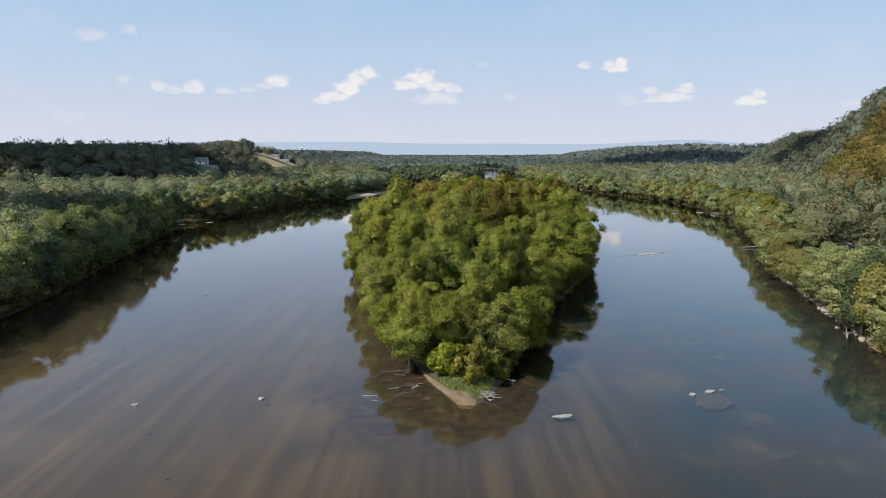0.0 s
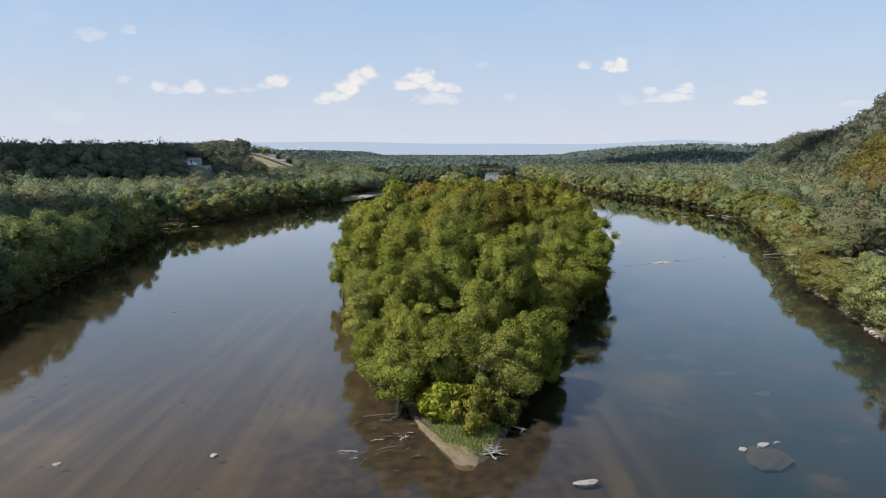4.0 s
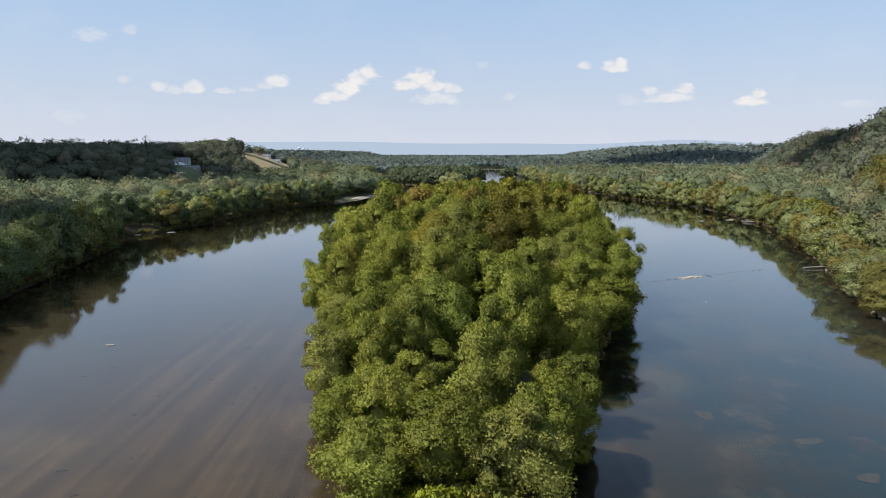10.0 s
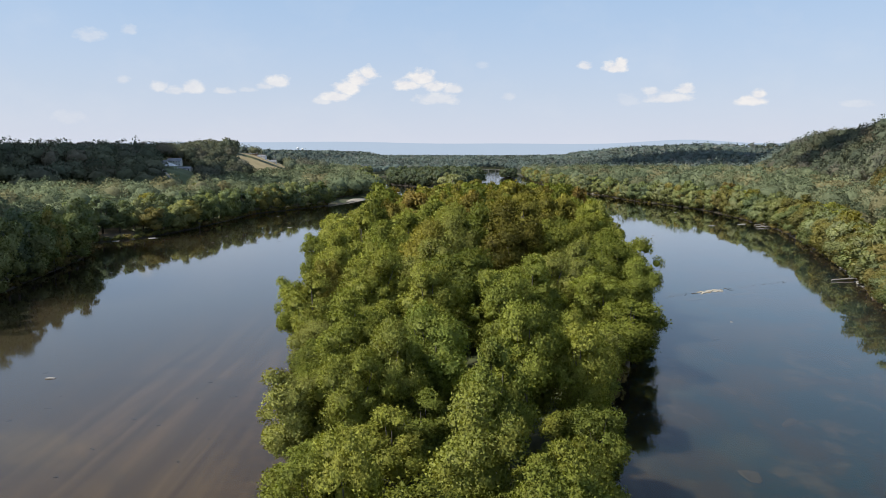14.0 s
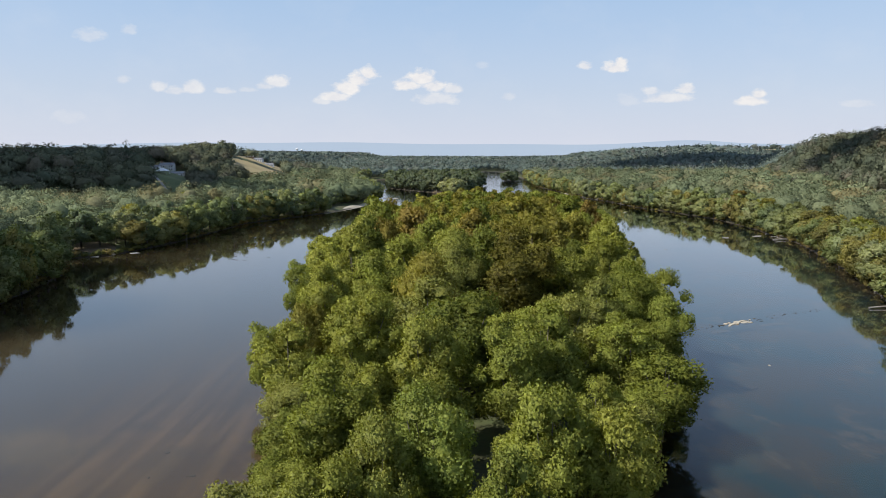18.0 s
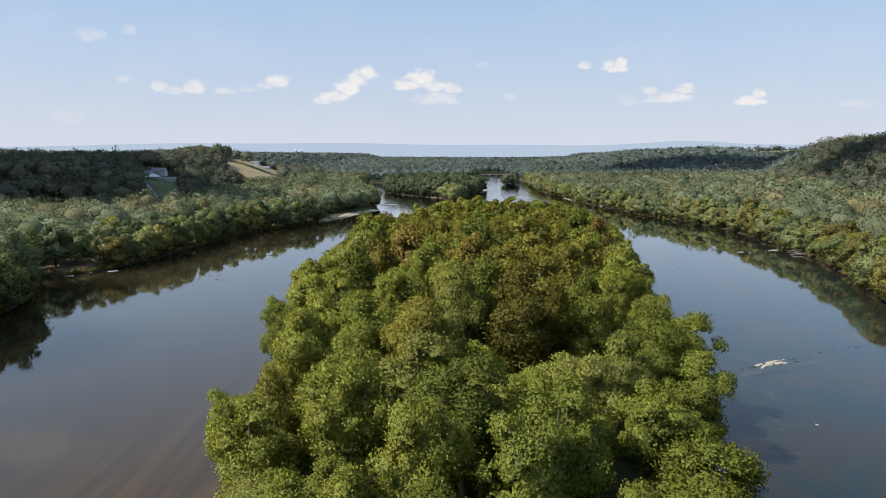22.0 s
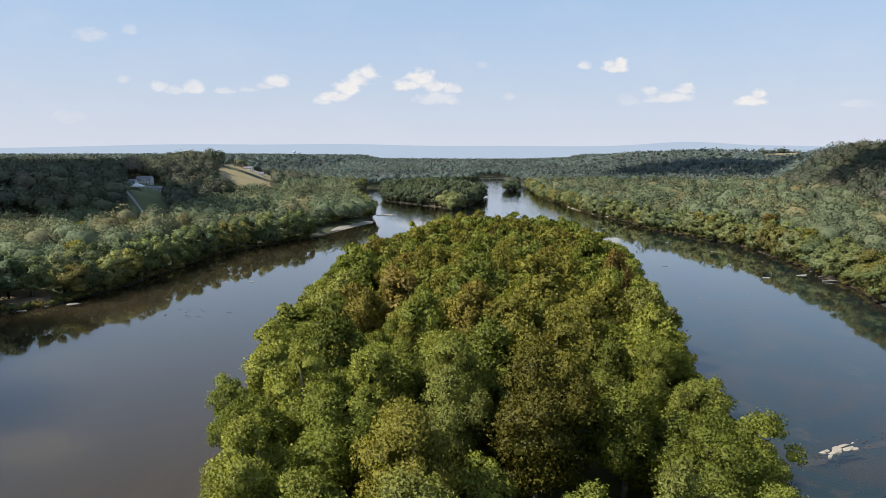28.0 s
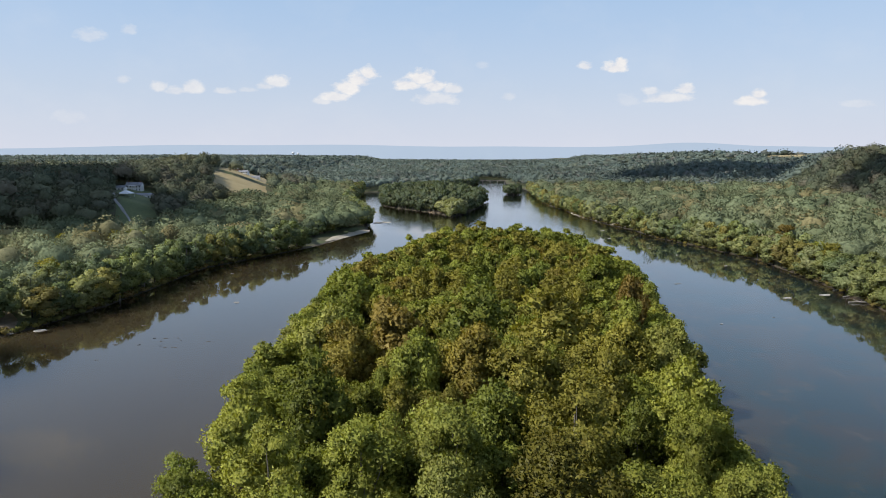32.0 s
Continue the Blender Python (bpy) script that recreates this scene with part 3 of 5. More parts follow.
wq = np.stack([wi[:-1, :-1], wi[:-1, 1:], wi[1:, 1:], wi[1:, :-1]], -1).reshape(-1, 4)
water = new("water", mesh_of("water", np.stack([ax, ay, np.zeros_like(ax)], -1).reshape(-1, 3), wq, WATER))
water.visible_shadow = False
tagged(water, "calm brownish river mirroring sky and trees", "river", kind="structure")

# ------------------------------------------------------------ far woods (stuff)
def crowns(name, base, radius, height, ball, mat, label, jitter=0.22, sprays=0, skirt=-0.5, small=0.9, large=1.8, squat=0.44):
    """Many crowns in one mesh: lumpy domes dressed in ragged sprays of leaves."""
    v, f = ball
    keep = v[:, 2] > skirt
    f = f[keep[f].all(1)]
    used = np.unique(f)
    back = np.zeros(len(v), int)
    back[used] = np.arange(len(used))
    v, f = v[used], back[f]
    n, k = len(base), len(v)
    r = np.random.default_rng(len(base) + k)
    turn = r.uniform(0, 2 * math.pi, n)
    c, s = np.cos(turn)[:, None], np.sin(turn)[:, None]
    shape = np.stack([v[:, 0] * c - v[:, 1] * s, v[:, 0] * s + v[:, 1] * c, np.repeat(v[:, 2][None], n, 0)], -1)
    ways = r.normal(size=(n, 6, 3))
    ways[..., 2] = np.abs(ways[..., 2]) * 0.8
    ways /= np.linalg.norm(ways, axis=2)[..., None]

    def bulge(dirs, owner):
        """How far the crown reaches in a direction, and the soft normal there."""
        near = np.einsum("mj,mkj->mk", dirs, ways[owner])
        w8 = np.exp(-(1 - near) * 7)
        soft = dirs * 1.0 + np.einsum("mk,mkj->mj", w8, dirs[:, None] - ways[owner]) * 0.9
        return 0.80 + 0.30 * w8.sum(1), soft / (np.linalg.norm(soft, axis=1)[:, None] + 1e-9)

    owner = np.repeat(np.arange(n), k)
    flat_shape = shape.reshape(-1, 3)
    reach, normals = bulge(flat_shape, owner)
    reach = reach * (1 + r.normal(0, jitter, n * k) * 0.3) * 0.71
    axes = np.stack([radius, radius, height * squat], -1)
    lift = height * (1 - squat)
    verts = flat_shape * reach[:, None] * axes[owner] + base[owner]
    verts[:, 2] += lift[owner]
    faces = (f[None] + (np.arange(n) * k)[:, None, None]).reshape(-1, 3)
    hue = r.uniform(0, 1, n)
    ripe = (base[:, 0] > 60) & (base[:, 1] < 430) & (r.random(n) < 0.6)      # yellowing woods on the near right bank
    hue = np.where(ripe, 0.72 + 0.24 * hue, hue)
    tone = hue[owner]
    if sprays:
        m = n * sprays
        who = np.repeat(np.arange(n), sprays)
        u = r.normal(size=(m, 3))
        u[:, 2] = np.abs(u[:, 2]) * 1.1 - 0.45
        u /= np.linalg.norm(u, axis=1)[:, None]
        far, soft = bulge(u, who)
        at = base[who] + u * far[:, None] * axes[who] * r.uniform(0.88, 1.06, (m, 1))
        at[:, 2] += lift[who]
        leaf, lf, ln = leaf_cards(r, at, soft, small, large, 0.5, 0.30 if sprays > 800 else 0.20)
        faces = np.concatenate([faces, lf + len(verts)])
        verts = np.concatenate([verts, leaf])
        normals = np.concatenate([normals, ln])
        tone = np.concatenate([tone, np.repeat(hue[who], 3)])
    ob = new(name, mesh_of(name, verts, faces, mat, True, normals, tone))
    return tagged(ob, label, "woods", kind="stuff")


def leaf_cards(r, at, out, small, large, slim=0.5, loose=0.30):
    """Ragged sprays of leaves as single slim triangles that reach outwards and up, softly shaded with their bough."""
    m = len(at)
    reach = out * 0.5 + r.normal(0, 0.6, (m, 3)) + np.array([0, 0, 0.1])
    reach /= np.linalg.norm(reach, axis=1)[:, None]
    facing = out + r.normal(0, 0.45, (m, 3)) + np.array([0, 0, 0.25])
    side = np.cross(facing, reach)
    side /= np.linalg.norm(side, axis=1)[:, None] + 1e-9
    size = r.uniform(small, large, (m, 1))
    one, two, three = at + reach * size * 0.6, at + (-reach * 0.4 + side * slim) * size, at + (-reach * 0.4 - side * slim) * size
    soft = out + r.normal(0, loose, (m, 3)) + np.array([0, 0, 0.12])
    soft /= np.linalg.norm(soft, axis=1)[:, None]
    # wind each card so that its front looks the way it is shaded
    turn = np.einsum("mj,mj->m", np.cross(two - one, three - one), soft) < 0
    two[turn], three[turn] = three[turn].copy(), two[turn].copy()
    return np.stack([one, two, three], 1).reshape(-1, 3), np.arange(3 * m).reshape(m, 3), np.repeat(soft, 3, axis=0)


def scatter(x0, x1, y0, y1, gap, seed, test):
    """Uneven planting: one plant in each cell of a jittered grid, where test allows."""
    r = np.random.default_rng(seed)
    gx, gy = np.meshgrid(np.arange(x0, x1, gap), np.arange(y0, y1, gap))
    x = (gx + (np.arange(len(gx)) % 2)[:, None] * gap / 2 + r.uniform(-0.36, 0.36, gx.shape) * gap).ravel()
    y = (gy + r.uniform(-0.36, 0.36, gx.shape) * gap).ravel()
    ok = test(x, y)
    return x[ok], y[ok]


# open ground on the slopes: middle x, y, half sizes, turn
CLEARINGS = [(-247, 700, 15, 92, 0.43), (-246, 985, 34, 88, 0.30), (-560, 1500, 110, 90, 0.1), (-205, 528, 22, 16, 0.3), (1000, 2000, 120, 70, 0.2), (-284, 1150, 42, 62, 0.3)]


def clear(x, y, grow=0.0):
    hit = np.zeros(np.shape(x), bool)
    for px, py, a, b, turn in CLEARINGS:
        c, s = math.cos(turn), math.sin(turn)
        u, v = (x - px) * c + (y - py) * s, -(x - px) * s + (y - py) * c
        hit |= (np.abs(u) < a + grow) & (np.abs(v) < b + grow)
    return hit


def rail_x(y):
    return np.interp(y, [-900, 0, 150, 200, 253, 350, 480, 620, 850], [118, 124, 130, 138, 159, 192, 240, 296, 384])


def in_sight(x, y, spare=60):
    return np.abs(x) < 0.70 * (y + 20) + spare


BELT = 14.0                                            # depth of the bank strip planted tree by tree


def wood_test(x, y, lo, hi):
    d = inland(x, y)
    away = np.hypot(x, y - 60)
    belt = (y > 90) & (y < 640) & (d < BELT)
    return (d > 3) & ~belt & (away > lo) & (away <= hi) & in_sight(x, y) & ~clear(x, y, 5) & ~inside(ISLAND, x, y) & ~inside(UPPER_ISLE, x, y) & ~inside(TREE_ISLET, x, y) & (np.abs(x - rail_x(y)) > 7) & ~((y > 188) & (y < 238) & (x < rail_x(y)) & (x > rail_x(y) - 17))


for tag, (name, lo, hi, gap, ball, mat, sprays, low, high, bottom, top, label) in enumerate([
        ("valley_woods", 0, 520, 12.0, BALL2, WOOD_NEAR, 1000, 12, 22, -1, 9, "mixed green woods with some yellowing crowns on the valley floor"),
        ("foot_woods", 0, 520, 10.5, BALL2, WOOD_HILL, 1000, 13, 21, 9, 999, "dark green and rusty woods on the near hillside"),
        ("floodplain_woods", 520, 1150, 13.5, BALL2, WOOD_NEAR, 340, 11, 21, -1, 8, "mixed green woods on the floodplain"),
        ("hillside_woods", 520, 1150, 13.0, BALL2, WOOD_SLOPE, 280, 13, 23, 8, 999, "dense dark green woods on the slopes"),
        ("distant_woods", 1150, 1950, 16.0, BALL1, WOOD_HAZED, 40, 14, 23, -1, 999, "distant green woods beyond the river's bends"),
        ("far_woods", 1950, 3900, 25.0, BALL1, WOOD_HAZED, 20, 13, 22, -1, 999, "far hazy green woods on the rolling hills")]):
    reach = hi + 80
    x, y = scatter(-0.75 * reach - 60, 0.75 * reach + 60, 60, reach + 60, gap, 20 + tag, lambda x, y: wood_test(x, y, lo, hi))
    z = ground(x, y)
    ok = (z >= bottom) & (z < top)
    x, y, z = x[ok], y[ok], z[ok]
    r = np.random.default_rng(40 + tag)
    h = r.uniform(low, high, len(x))
    rad = gap * r.uniform(0.42, 0.88, len(x))
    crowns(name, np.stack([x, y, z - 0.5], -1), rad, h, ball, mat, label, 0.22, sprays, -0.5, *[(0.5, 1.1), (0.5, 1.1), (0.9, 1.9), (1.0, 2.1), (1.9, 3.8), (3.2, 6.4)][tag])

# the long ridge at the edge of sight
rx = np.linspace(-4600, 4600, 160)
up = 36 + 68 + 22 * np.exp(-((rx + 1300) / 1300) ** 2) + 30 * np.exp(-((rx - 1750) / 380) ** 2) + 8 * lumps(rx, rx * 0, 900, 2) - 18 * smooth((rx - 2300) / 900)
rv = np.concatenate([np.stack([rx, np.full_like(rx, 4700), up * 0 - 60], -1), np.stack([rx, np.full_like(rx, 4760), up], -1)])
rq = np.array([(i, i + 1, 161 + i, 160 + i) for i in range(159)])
tagged(new("backdrop", mesh_of("backdrop", rv, rq, RIDGE_GLOW, True)), "long mountain ridge on the horizon, glowing in painted haze blue", "mountains", kind="structure")


# ------------------------------------------------------------ trees
def tree_shape(seed, radius, height, n_lumps, n_leaves, small, large, low=0.2, loose=0.48):
    """A broadleaf: leaning trunk with limbs, and a crown of leafy masses with gaps between them."""
    r = np.random.default_rng(seed)
    mids, rads = [], []
    mid, half = height * (low + (1 - low) * 0.45), height * (1 - low) * 0.42
    boughs = max(6, n_lumps // 3)
    for i in range(boughs):
        k = (i + 0.5) / boughs
        up = 1 - 1.7 * k                                # from the top down past the waist
        side = math.sqrt(max(0.04, 1 - up * up)) * r.uniform(0.62, 1.0)
        a = i * 2.39996 + r.uniform(-0.5, 0.5)
        bough = np.array((math.cos(a) * side * radius * 0.62, math.sin(a) * side * radius * 0.62, mid + up * half * r.uniform(0.8, 1.0)))
        for j in range(3):
            off = r.normal(0, 1, 3)
            off /= np.linalg.norm(off)
            mids.append(bough + off * radius * r.uniform(0.12, 0.42) * np.array([1, 1, 0.9]))
            rads.append(radius * r.uniform(0.15, 0.38))
    mids, rads = np.array(mids), np.array(rads)
    mids[:, 2] = np.clip(mids[:, 2], rads * 0.7 + height * low * 0.6, height - rads * 0.7)
    mids = np.vstack([mids, [0, 0, mid - 0.05 * height]])
    rads = np.append(rads, radius * 0.58)
    v, f = BALL1
    core, cf = gather([(c + v * q * 0.62 * (1 + r.normal(0, 0.12, (len(v), 1))) * np.array([1, 1, 0.85]), f) for c, q in zip(mids, rads)])
    share = rads ** 2 / (rads ** 2).sum()
    who = r.choice(len(mids), n_leaves, p=share)
    u = r.normal(size=(n_leaves, 3))
    u[:, 2] += 0.3
    u /= np.linalg.norm(u, axis=1)[:, None]
    outward = mids[who] - np.array([0, 0, height * 0.5])
    outward /= np.linalg.norm(outward, axis=1)[:, None] + 1e-6
    u[(u * outward).sum(1) < -0.25] *= -1
    # leaves bunch into twig ends, so that the outline stays ragged
    twig = u * np.array([2.3, 2.3, 2.3]) + who[:, None] * 1.7
    ragged = np.sin(twig[:, 0] * 3.1) * np.sin(twig[:, 1] * 3.7 + 1) * np.sin(twig[:, 2] * 3.3 + 2)
    at = mids[who] + u * rads[who][:, None] * (r.triangular(0.55, 0.95, 1.32, (n_leaves, 1)) + 0.32 * ragged[:, None]) * np.array([1, 1, 0.95])
    away = at - np.array([0, 0, mid - 0.1 * height])
    away /= np.linalg.norm(away, axis=1)[:, None]
    cards, kf, kn = leaf_cards(r, at, u * 0.7 + away * 0.5, small, large, 0.5, loose)
    cn = np.concatenate([v * 0.6 + (c - np.array([0, 0, mid - 0.1 * height])) / radius for c in mids])
    cn /= np.linalg.norm(cn, axis=1)[:, None] + 1e-6
    lean = r.normal(0, 0.03, 2) * height
    bole = [(0, 0, -0.8), (lean[0] * 0.3, lean[1] * 0.3, height * 0.25), (lean[0], lean[1], height * 0.55), (lean[0] * 1.2, lean[1] * 1.2, height * 0.8)]
    wood = [tube(bole, [height * 0.022, height * 0.016, height * 0.010, height * 0.003])]
    for c in mids[r.choice(len(mids) - 1, 7, replace=False)]:
        start = np.array([lean[0] * 0.4, lean[1] * 0.4, height * r.uniform(0.18, 0.4)])
        bend = (start + c) / 2 + np.array([0, 0, -0.05 * height])
        wood.append(tube([start, bend, c], [height * 0.008, height * 0.006, height * 0.002], 5))
    return (np.vstack([core, cards]), np.vstack([cf, kf + len(core)]), np.vstack([cn, kn])), gather(wood)


def tree_thing(kind, leaf, name="tree"):
    crown, wood = kind
    root = new(name)
    part("crown", mesh_of("crown", crown[0], crown[1], leaf, True, crown[2]), None, root)
    part("trunk", mesh_of("trunk", *wood, BARK, True), None, root)
    return root


def plant(proto, x, y, z, turn, size, tall):
    """Sets out one tree; the first of a kind is the prototype itself."""
    m = pose(x, y, z, 0, 0, turn)
    if "root" not in proto:
        proto["root"] = t = tree_thing(proto["shape"], proto["leaf"])
        t.matrix_basis = m
    else:
        t = copy_thing(proto["root"], m)
    t.scale = (size, size, tall)
    return t


def stand(name, rows, label):
    """Trees past counting, joined: rows of shape, leaf, x, y, z, turn, size, tall."""
    mats = [BARK]
    verts, faces, slots, norms, tones, n = [], [], [], [], [], 0
    hue = np.random.default_rng(len(rows)).uniform(0, 1, len(rows))
    for ((cv, cf, cn), wood), leaf, x, y, z, turn, size, tall in rows:
        if leaf not in mats:
            mats.append(leaf)
        c, s = math.cos(radians(turn)), math.sin(radians(turn))
        spin = np.array([[c * size, -s * size, 0], [s * size, c * size, 0], [0, 0, tall]])
        quads = wood[1]
        tris = np.vstack([quads[:, [0, 1, 2]], quads[:, [0, 2, 3]]])
        lie = cn @ np.array([[c, -s, 0], [s, c, 0], [0, 0, 1]]).T
        round_wood = wood[0] - np.array([0, 0, 1]) * wood[0][:, 2:]
        for v, f, nn, slot in ((cv, cf, lie, mats.index(leaf)), (wood[0], tris, round_wood + np.array([0.01, 0, 0]), 0)):
            norms.append(nn / (np.linalg.norm(nn, axis=1)[:, None] + 1e-9))
            tones.append(np.full(len(v), hue[len(tones) // 2]))
            verts.append(v @ spin.T + np.array([x, y, z]))
            faces.append(f + n)
            slots.append(np.full(len(f), slot))
            n += len(v)
    me = mesh_of(name, np.vstack(verts), np.vstack(faces), BARK, True, np.vstack(norms), np.concatenate(tones))
    for m in mats[1:]:
        me.materials.append(m)
    me.polygons.foreach_set("material_index", np.concatenate(slots).astype(np.int32))
    return tagged(new(name, me), label, "woods", kind="stuff")


TONES = {"green": (LEAF_GREEN, "leafy green maple on the wooded river island"), "light": (LEAF_LIGHT, "bright yellow-green broadleaf tree on the wooded river island"),
         "dark": (LEAF_DARK, "dark green broadleaf tree on the wooded river island"), "olive": (LEAF_OLIVE, "tall olive-brown sycamore on the wooded river island"),
         "pale": (LEAF_PALE, "pale grey-green ash tree on the wooded river island"), "rust": (LEAF_RUST, "olive tree with rusty early-autumn boughs on the river island"),
         "umber": (LEAF_UMBER, "large dark olive-brown oak standing over the island treetops"),
         "russet": (LEAF_RUSSET, "rusty brown early-autumn tree on the wooded river island")}
# radius 6.5, height 20 at size 1; the shapes are shared between the tones
NEAR_SHAPES = [tree_shape(100 + j, 6.5, 20, 45, 19000, 0.17, 0.42, (0.20, 0.10, 0.14, 0.03)[j]) for j in range(4)]
MID_SHAPES = [tree_shape(130 + j, 6.5, 20, 42, 9500, 0.26, 0.60, (0.20, 0.10, 0.14, 0.03)[j]) for j in range(4)]
FAR_SHAPES = [tree_shape(150 + j, 6.5, 20, 28, 3300, 0.42, 0.92, (0.20, 0.12, 0.15, 0.03)[j]) for j in range(4)]
LAST_SHAPES = [tree_shape(170 + j, 6.5, 20, 20, 1200, 0.7, 1.4, (0.20, 0.12, 0.15, 0.03)[j]) for j in range(4)]
kinds = {}
for tone, (leaf, label) in TONES.items():
    for lod, shapes in (("near", NEAR_SHAPES), ("mid", MID_SHAPES), ("far", FAR_SHAPES), ("last", LAST_SHAPES)):
        kinds[tone, lod] = [{"shape": sh, "leaf": leaf, "label": label} for sh in shapes]

# the island's tall trees, stretch by stretch from its tip: x, y, height, crown radius, tone
TIP_TREES = [(-6.2, 118, 13.6, 5.8, "green"), (2.0, 118.5, 15, 5.2, "light"), (9.8, 117.5, 13.8, 5.6, "pale"), (12.5, 124.5, 14.5, 5.4, "green"), (-6, 129.5, 15.7, 3.9, "light"), (15.2, 129.5, 15.5, 4.6, "light"), (6.4, 130, 17.3, 5.2, "light"), (-10.2, 131, 13.2, 5.2, "dark"), (18.4, 132, 10.5, 3.6, "green"),
             (9.5, 143, 18, 4.4, "green"), (21.5, 143.5, 13, 4.2, "green"), (-7.5, 145.5, 16, 4.4, "green"), (-14.4, 147, 15.4, 5.4, "pale"), (-3.3, 150.5, 18.6, 4.2, "light"), (14.2, 155, 19.8, 5.4, "green"), (1.8, 156, 18.6, 5.4, "green"), (22.1, 158, 19, 5.4, "light")]
LOWER_TREES = [(-10.8, 167, 18.8, 5.2, "dark"), (13.8, 180.5, 20.2, 5.4, "green"), (1, 181.5, 20.4, 4.8, "light"), (37, 187, 16.4, 6.4, "dark"), (19.5, 188.5, 20.3, 5.8, "green"), (-20.8, 190.5, 18.4, 6.0, "light"), (33.5, 194, 17.6, 5.6, "green"), (6.6, 195, 20.6, 6.8, "green"),
               (-9.8, 195.5, 20.6, 5.4, "light"), (-21, 202.5, 20.6, 4.9, "olive"), (-27.5, 202, 16.8, 4.0, "green"), (24.6, 203, 19, 4.9, "pale"), (1.6, 206, 21, 6.6, "pale"), (-9, 207.5, 21, 5.4, "light"), (46, 213.5, 17.4, 5.8, "green"), (33, 211, 20, 5.0, "pale")]
MIDDLE_TREES = [(0, 221.5, 23.8, 5.8, "olive"), (42, 222.5, 20.6, 7.0, "dark"), (-20.5, 222, 21.2, 6.4, "light"), (50, 230, 19.4, 6.2, "green"), (-11.5, 230.5, 22.6, 6.2, "dark"), (19.5, 236, 27, 9.2, "umber"), (34, 238, 23, 6.6, "light"), (6, 238, 23, 5.8, "pale"),
                (-26, 241, 20, 6.0, "dark"), (47.3, 244, 20.2, 6.2, "light"), (-18.5, 247, 23.6, 5.6, "light"), (-31.5, 250, 19.8, 5.2, "green"), (-5.8, 250, 25.3, 6.8, "green"), (5.4, 251.5, 25.2, 6.0, "light"), (26.5, 256, 27.2, 7.4, "olive"), (46, 257.5, 24, 6.4, "light")]
UPPER_TREES = [(-27.6, 262, 23, 6.8, "light"), (14, 262, 24.5, 6.2, "dark"), (49, 272, 24, 7.0, "light"), (-17.8, 272.5, 26, 6.0, "dark"), (-31, 277, 22, 6.2, "light"), (34, 274, 25.5, 6.6, "olive"), (22.3, 287, 26.3, 7.0, "olive"), (12.7, 290, 28.2, 6.8, "rust"), (0.2, 291, 26.3, 5.6, "green"), (45.5, 299, 26.3, 7.4, "olive"),
               (-16.5, 308, 24.6, 6.0, "rust"), (59.5, 310, 23.2, 6.4, "pale"), (30.5, 313, 28.2, 9.0, "olive"), (-6.4, 316.5, 26.6, 7.2, "russet"), (-23, 318, 23.5, 7.2, "pale"), (13.9, 327.5, 28.2, 7.8, "dark"), (60.9, 350.5, 26, 5.6, "russet"), (-24.3, 352, 26, 9.2, "dark"), (62, 391, 25.6, 8.0, "dark")]
MARKED = TIP_TREES + LOWER_TREES + MIDDLE_TREES + UPPER_TREES


def island_test(x, y):
    ok = inside(ISLAND, x, y) & (shore_gap(ISLAND, x, y) > 6.0) & (y > 128)
    for px, py, h, rad, tone in MARKED:
        ok &= np.hypot(x - px - (5 if tone == "umber" else 0), y - py + (4 if tone == "umber" else 0)) > (1.3 * rad if tone == "umber" else 0.6 * rad + 3.2)
    return ok


# inland crowns spread wider than those at the tip, until they meet
spots = [(x, y, h, rad * (1.2 if y > 165 and tone != "umber" and -19 < x < 42 else 1.0), tone) for x, y, h, rad, tone in MARKED]
ix, iy = scatter(-52, 110, 120, 650, 9.6, 5, island_test)
# the rim: trees that lean out over the water, close along the shore
edge, leftward = along(np.vstack([ISLAND, ISLAND[:1]]), 6.4)
jog = np.random.default_rng(78)
edge = edge + leftward * jog.uniform(0.6, 2.0, (len(edge), 1)) + jog.normal(0, 0.7, edge.shape)
keep = [p for p in edge if p[1] > 117 and all(math.hypot(p[0] - m[0], p[1] - m[1]) > 0.8 * m[3] for m in MARKED)]
ix, iy = np.append(ix, [p[0] for p in keep]), np.append(iy, [p[1] for p in keep])
rim = shore_gap(ISLAND, ix, iy)
r = np.random.default_rng(77)
for x, y, e in zip(ix, iy, rim):
    h = np.interp(y, [105, 130, 172, 200, 235, 255, 320, 450], [9, 13, 17, 17.5, 19.5, 22, 24, 24.5]) * r.uniform(0.70, 1.0) * (0.92 if e > 7 else 1.0) * (0.70 + 0.30 * min(1, e / 14))
    inner = e > 13
    if inner and y > 300:
        tone = r.choice(["olive", "green", "dark", "rust", "light"], p=[0.46, 0.22, 0.22, 0.06, 0.04])
    elif inner and y > 235:
        tone = r.choice(["olive", "green", "dark", "light"], p=[0.30, 0.36, 0.24, 0.10])
    elif y > 300:
        tone = r.choice(["green", "light", "dark", "pale"], p=[0.45, 0.22, 0.13, 0.20])
    else:
        tone = r.choice(["green", "light", "dark", "pale"], p=[0.50, 0.22, 0.16, 0.12])
    wide = float(np.clip(r.lognormal(1.76, 0.20), 3.8, 8.8)) * (0.9 if e < 4 else 1) * (1 if y < 312 else 1.12)
    spots.append((x, y, h, min(wide, 0.44 * h), tone))
rest = []
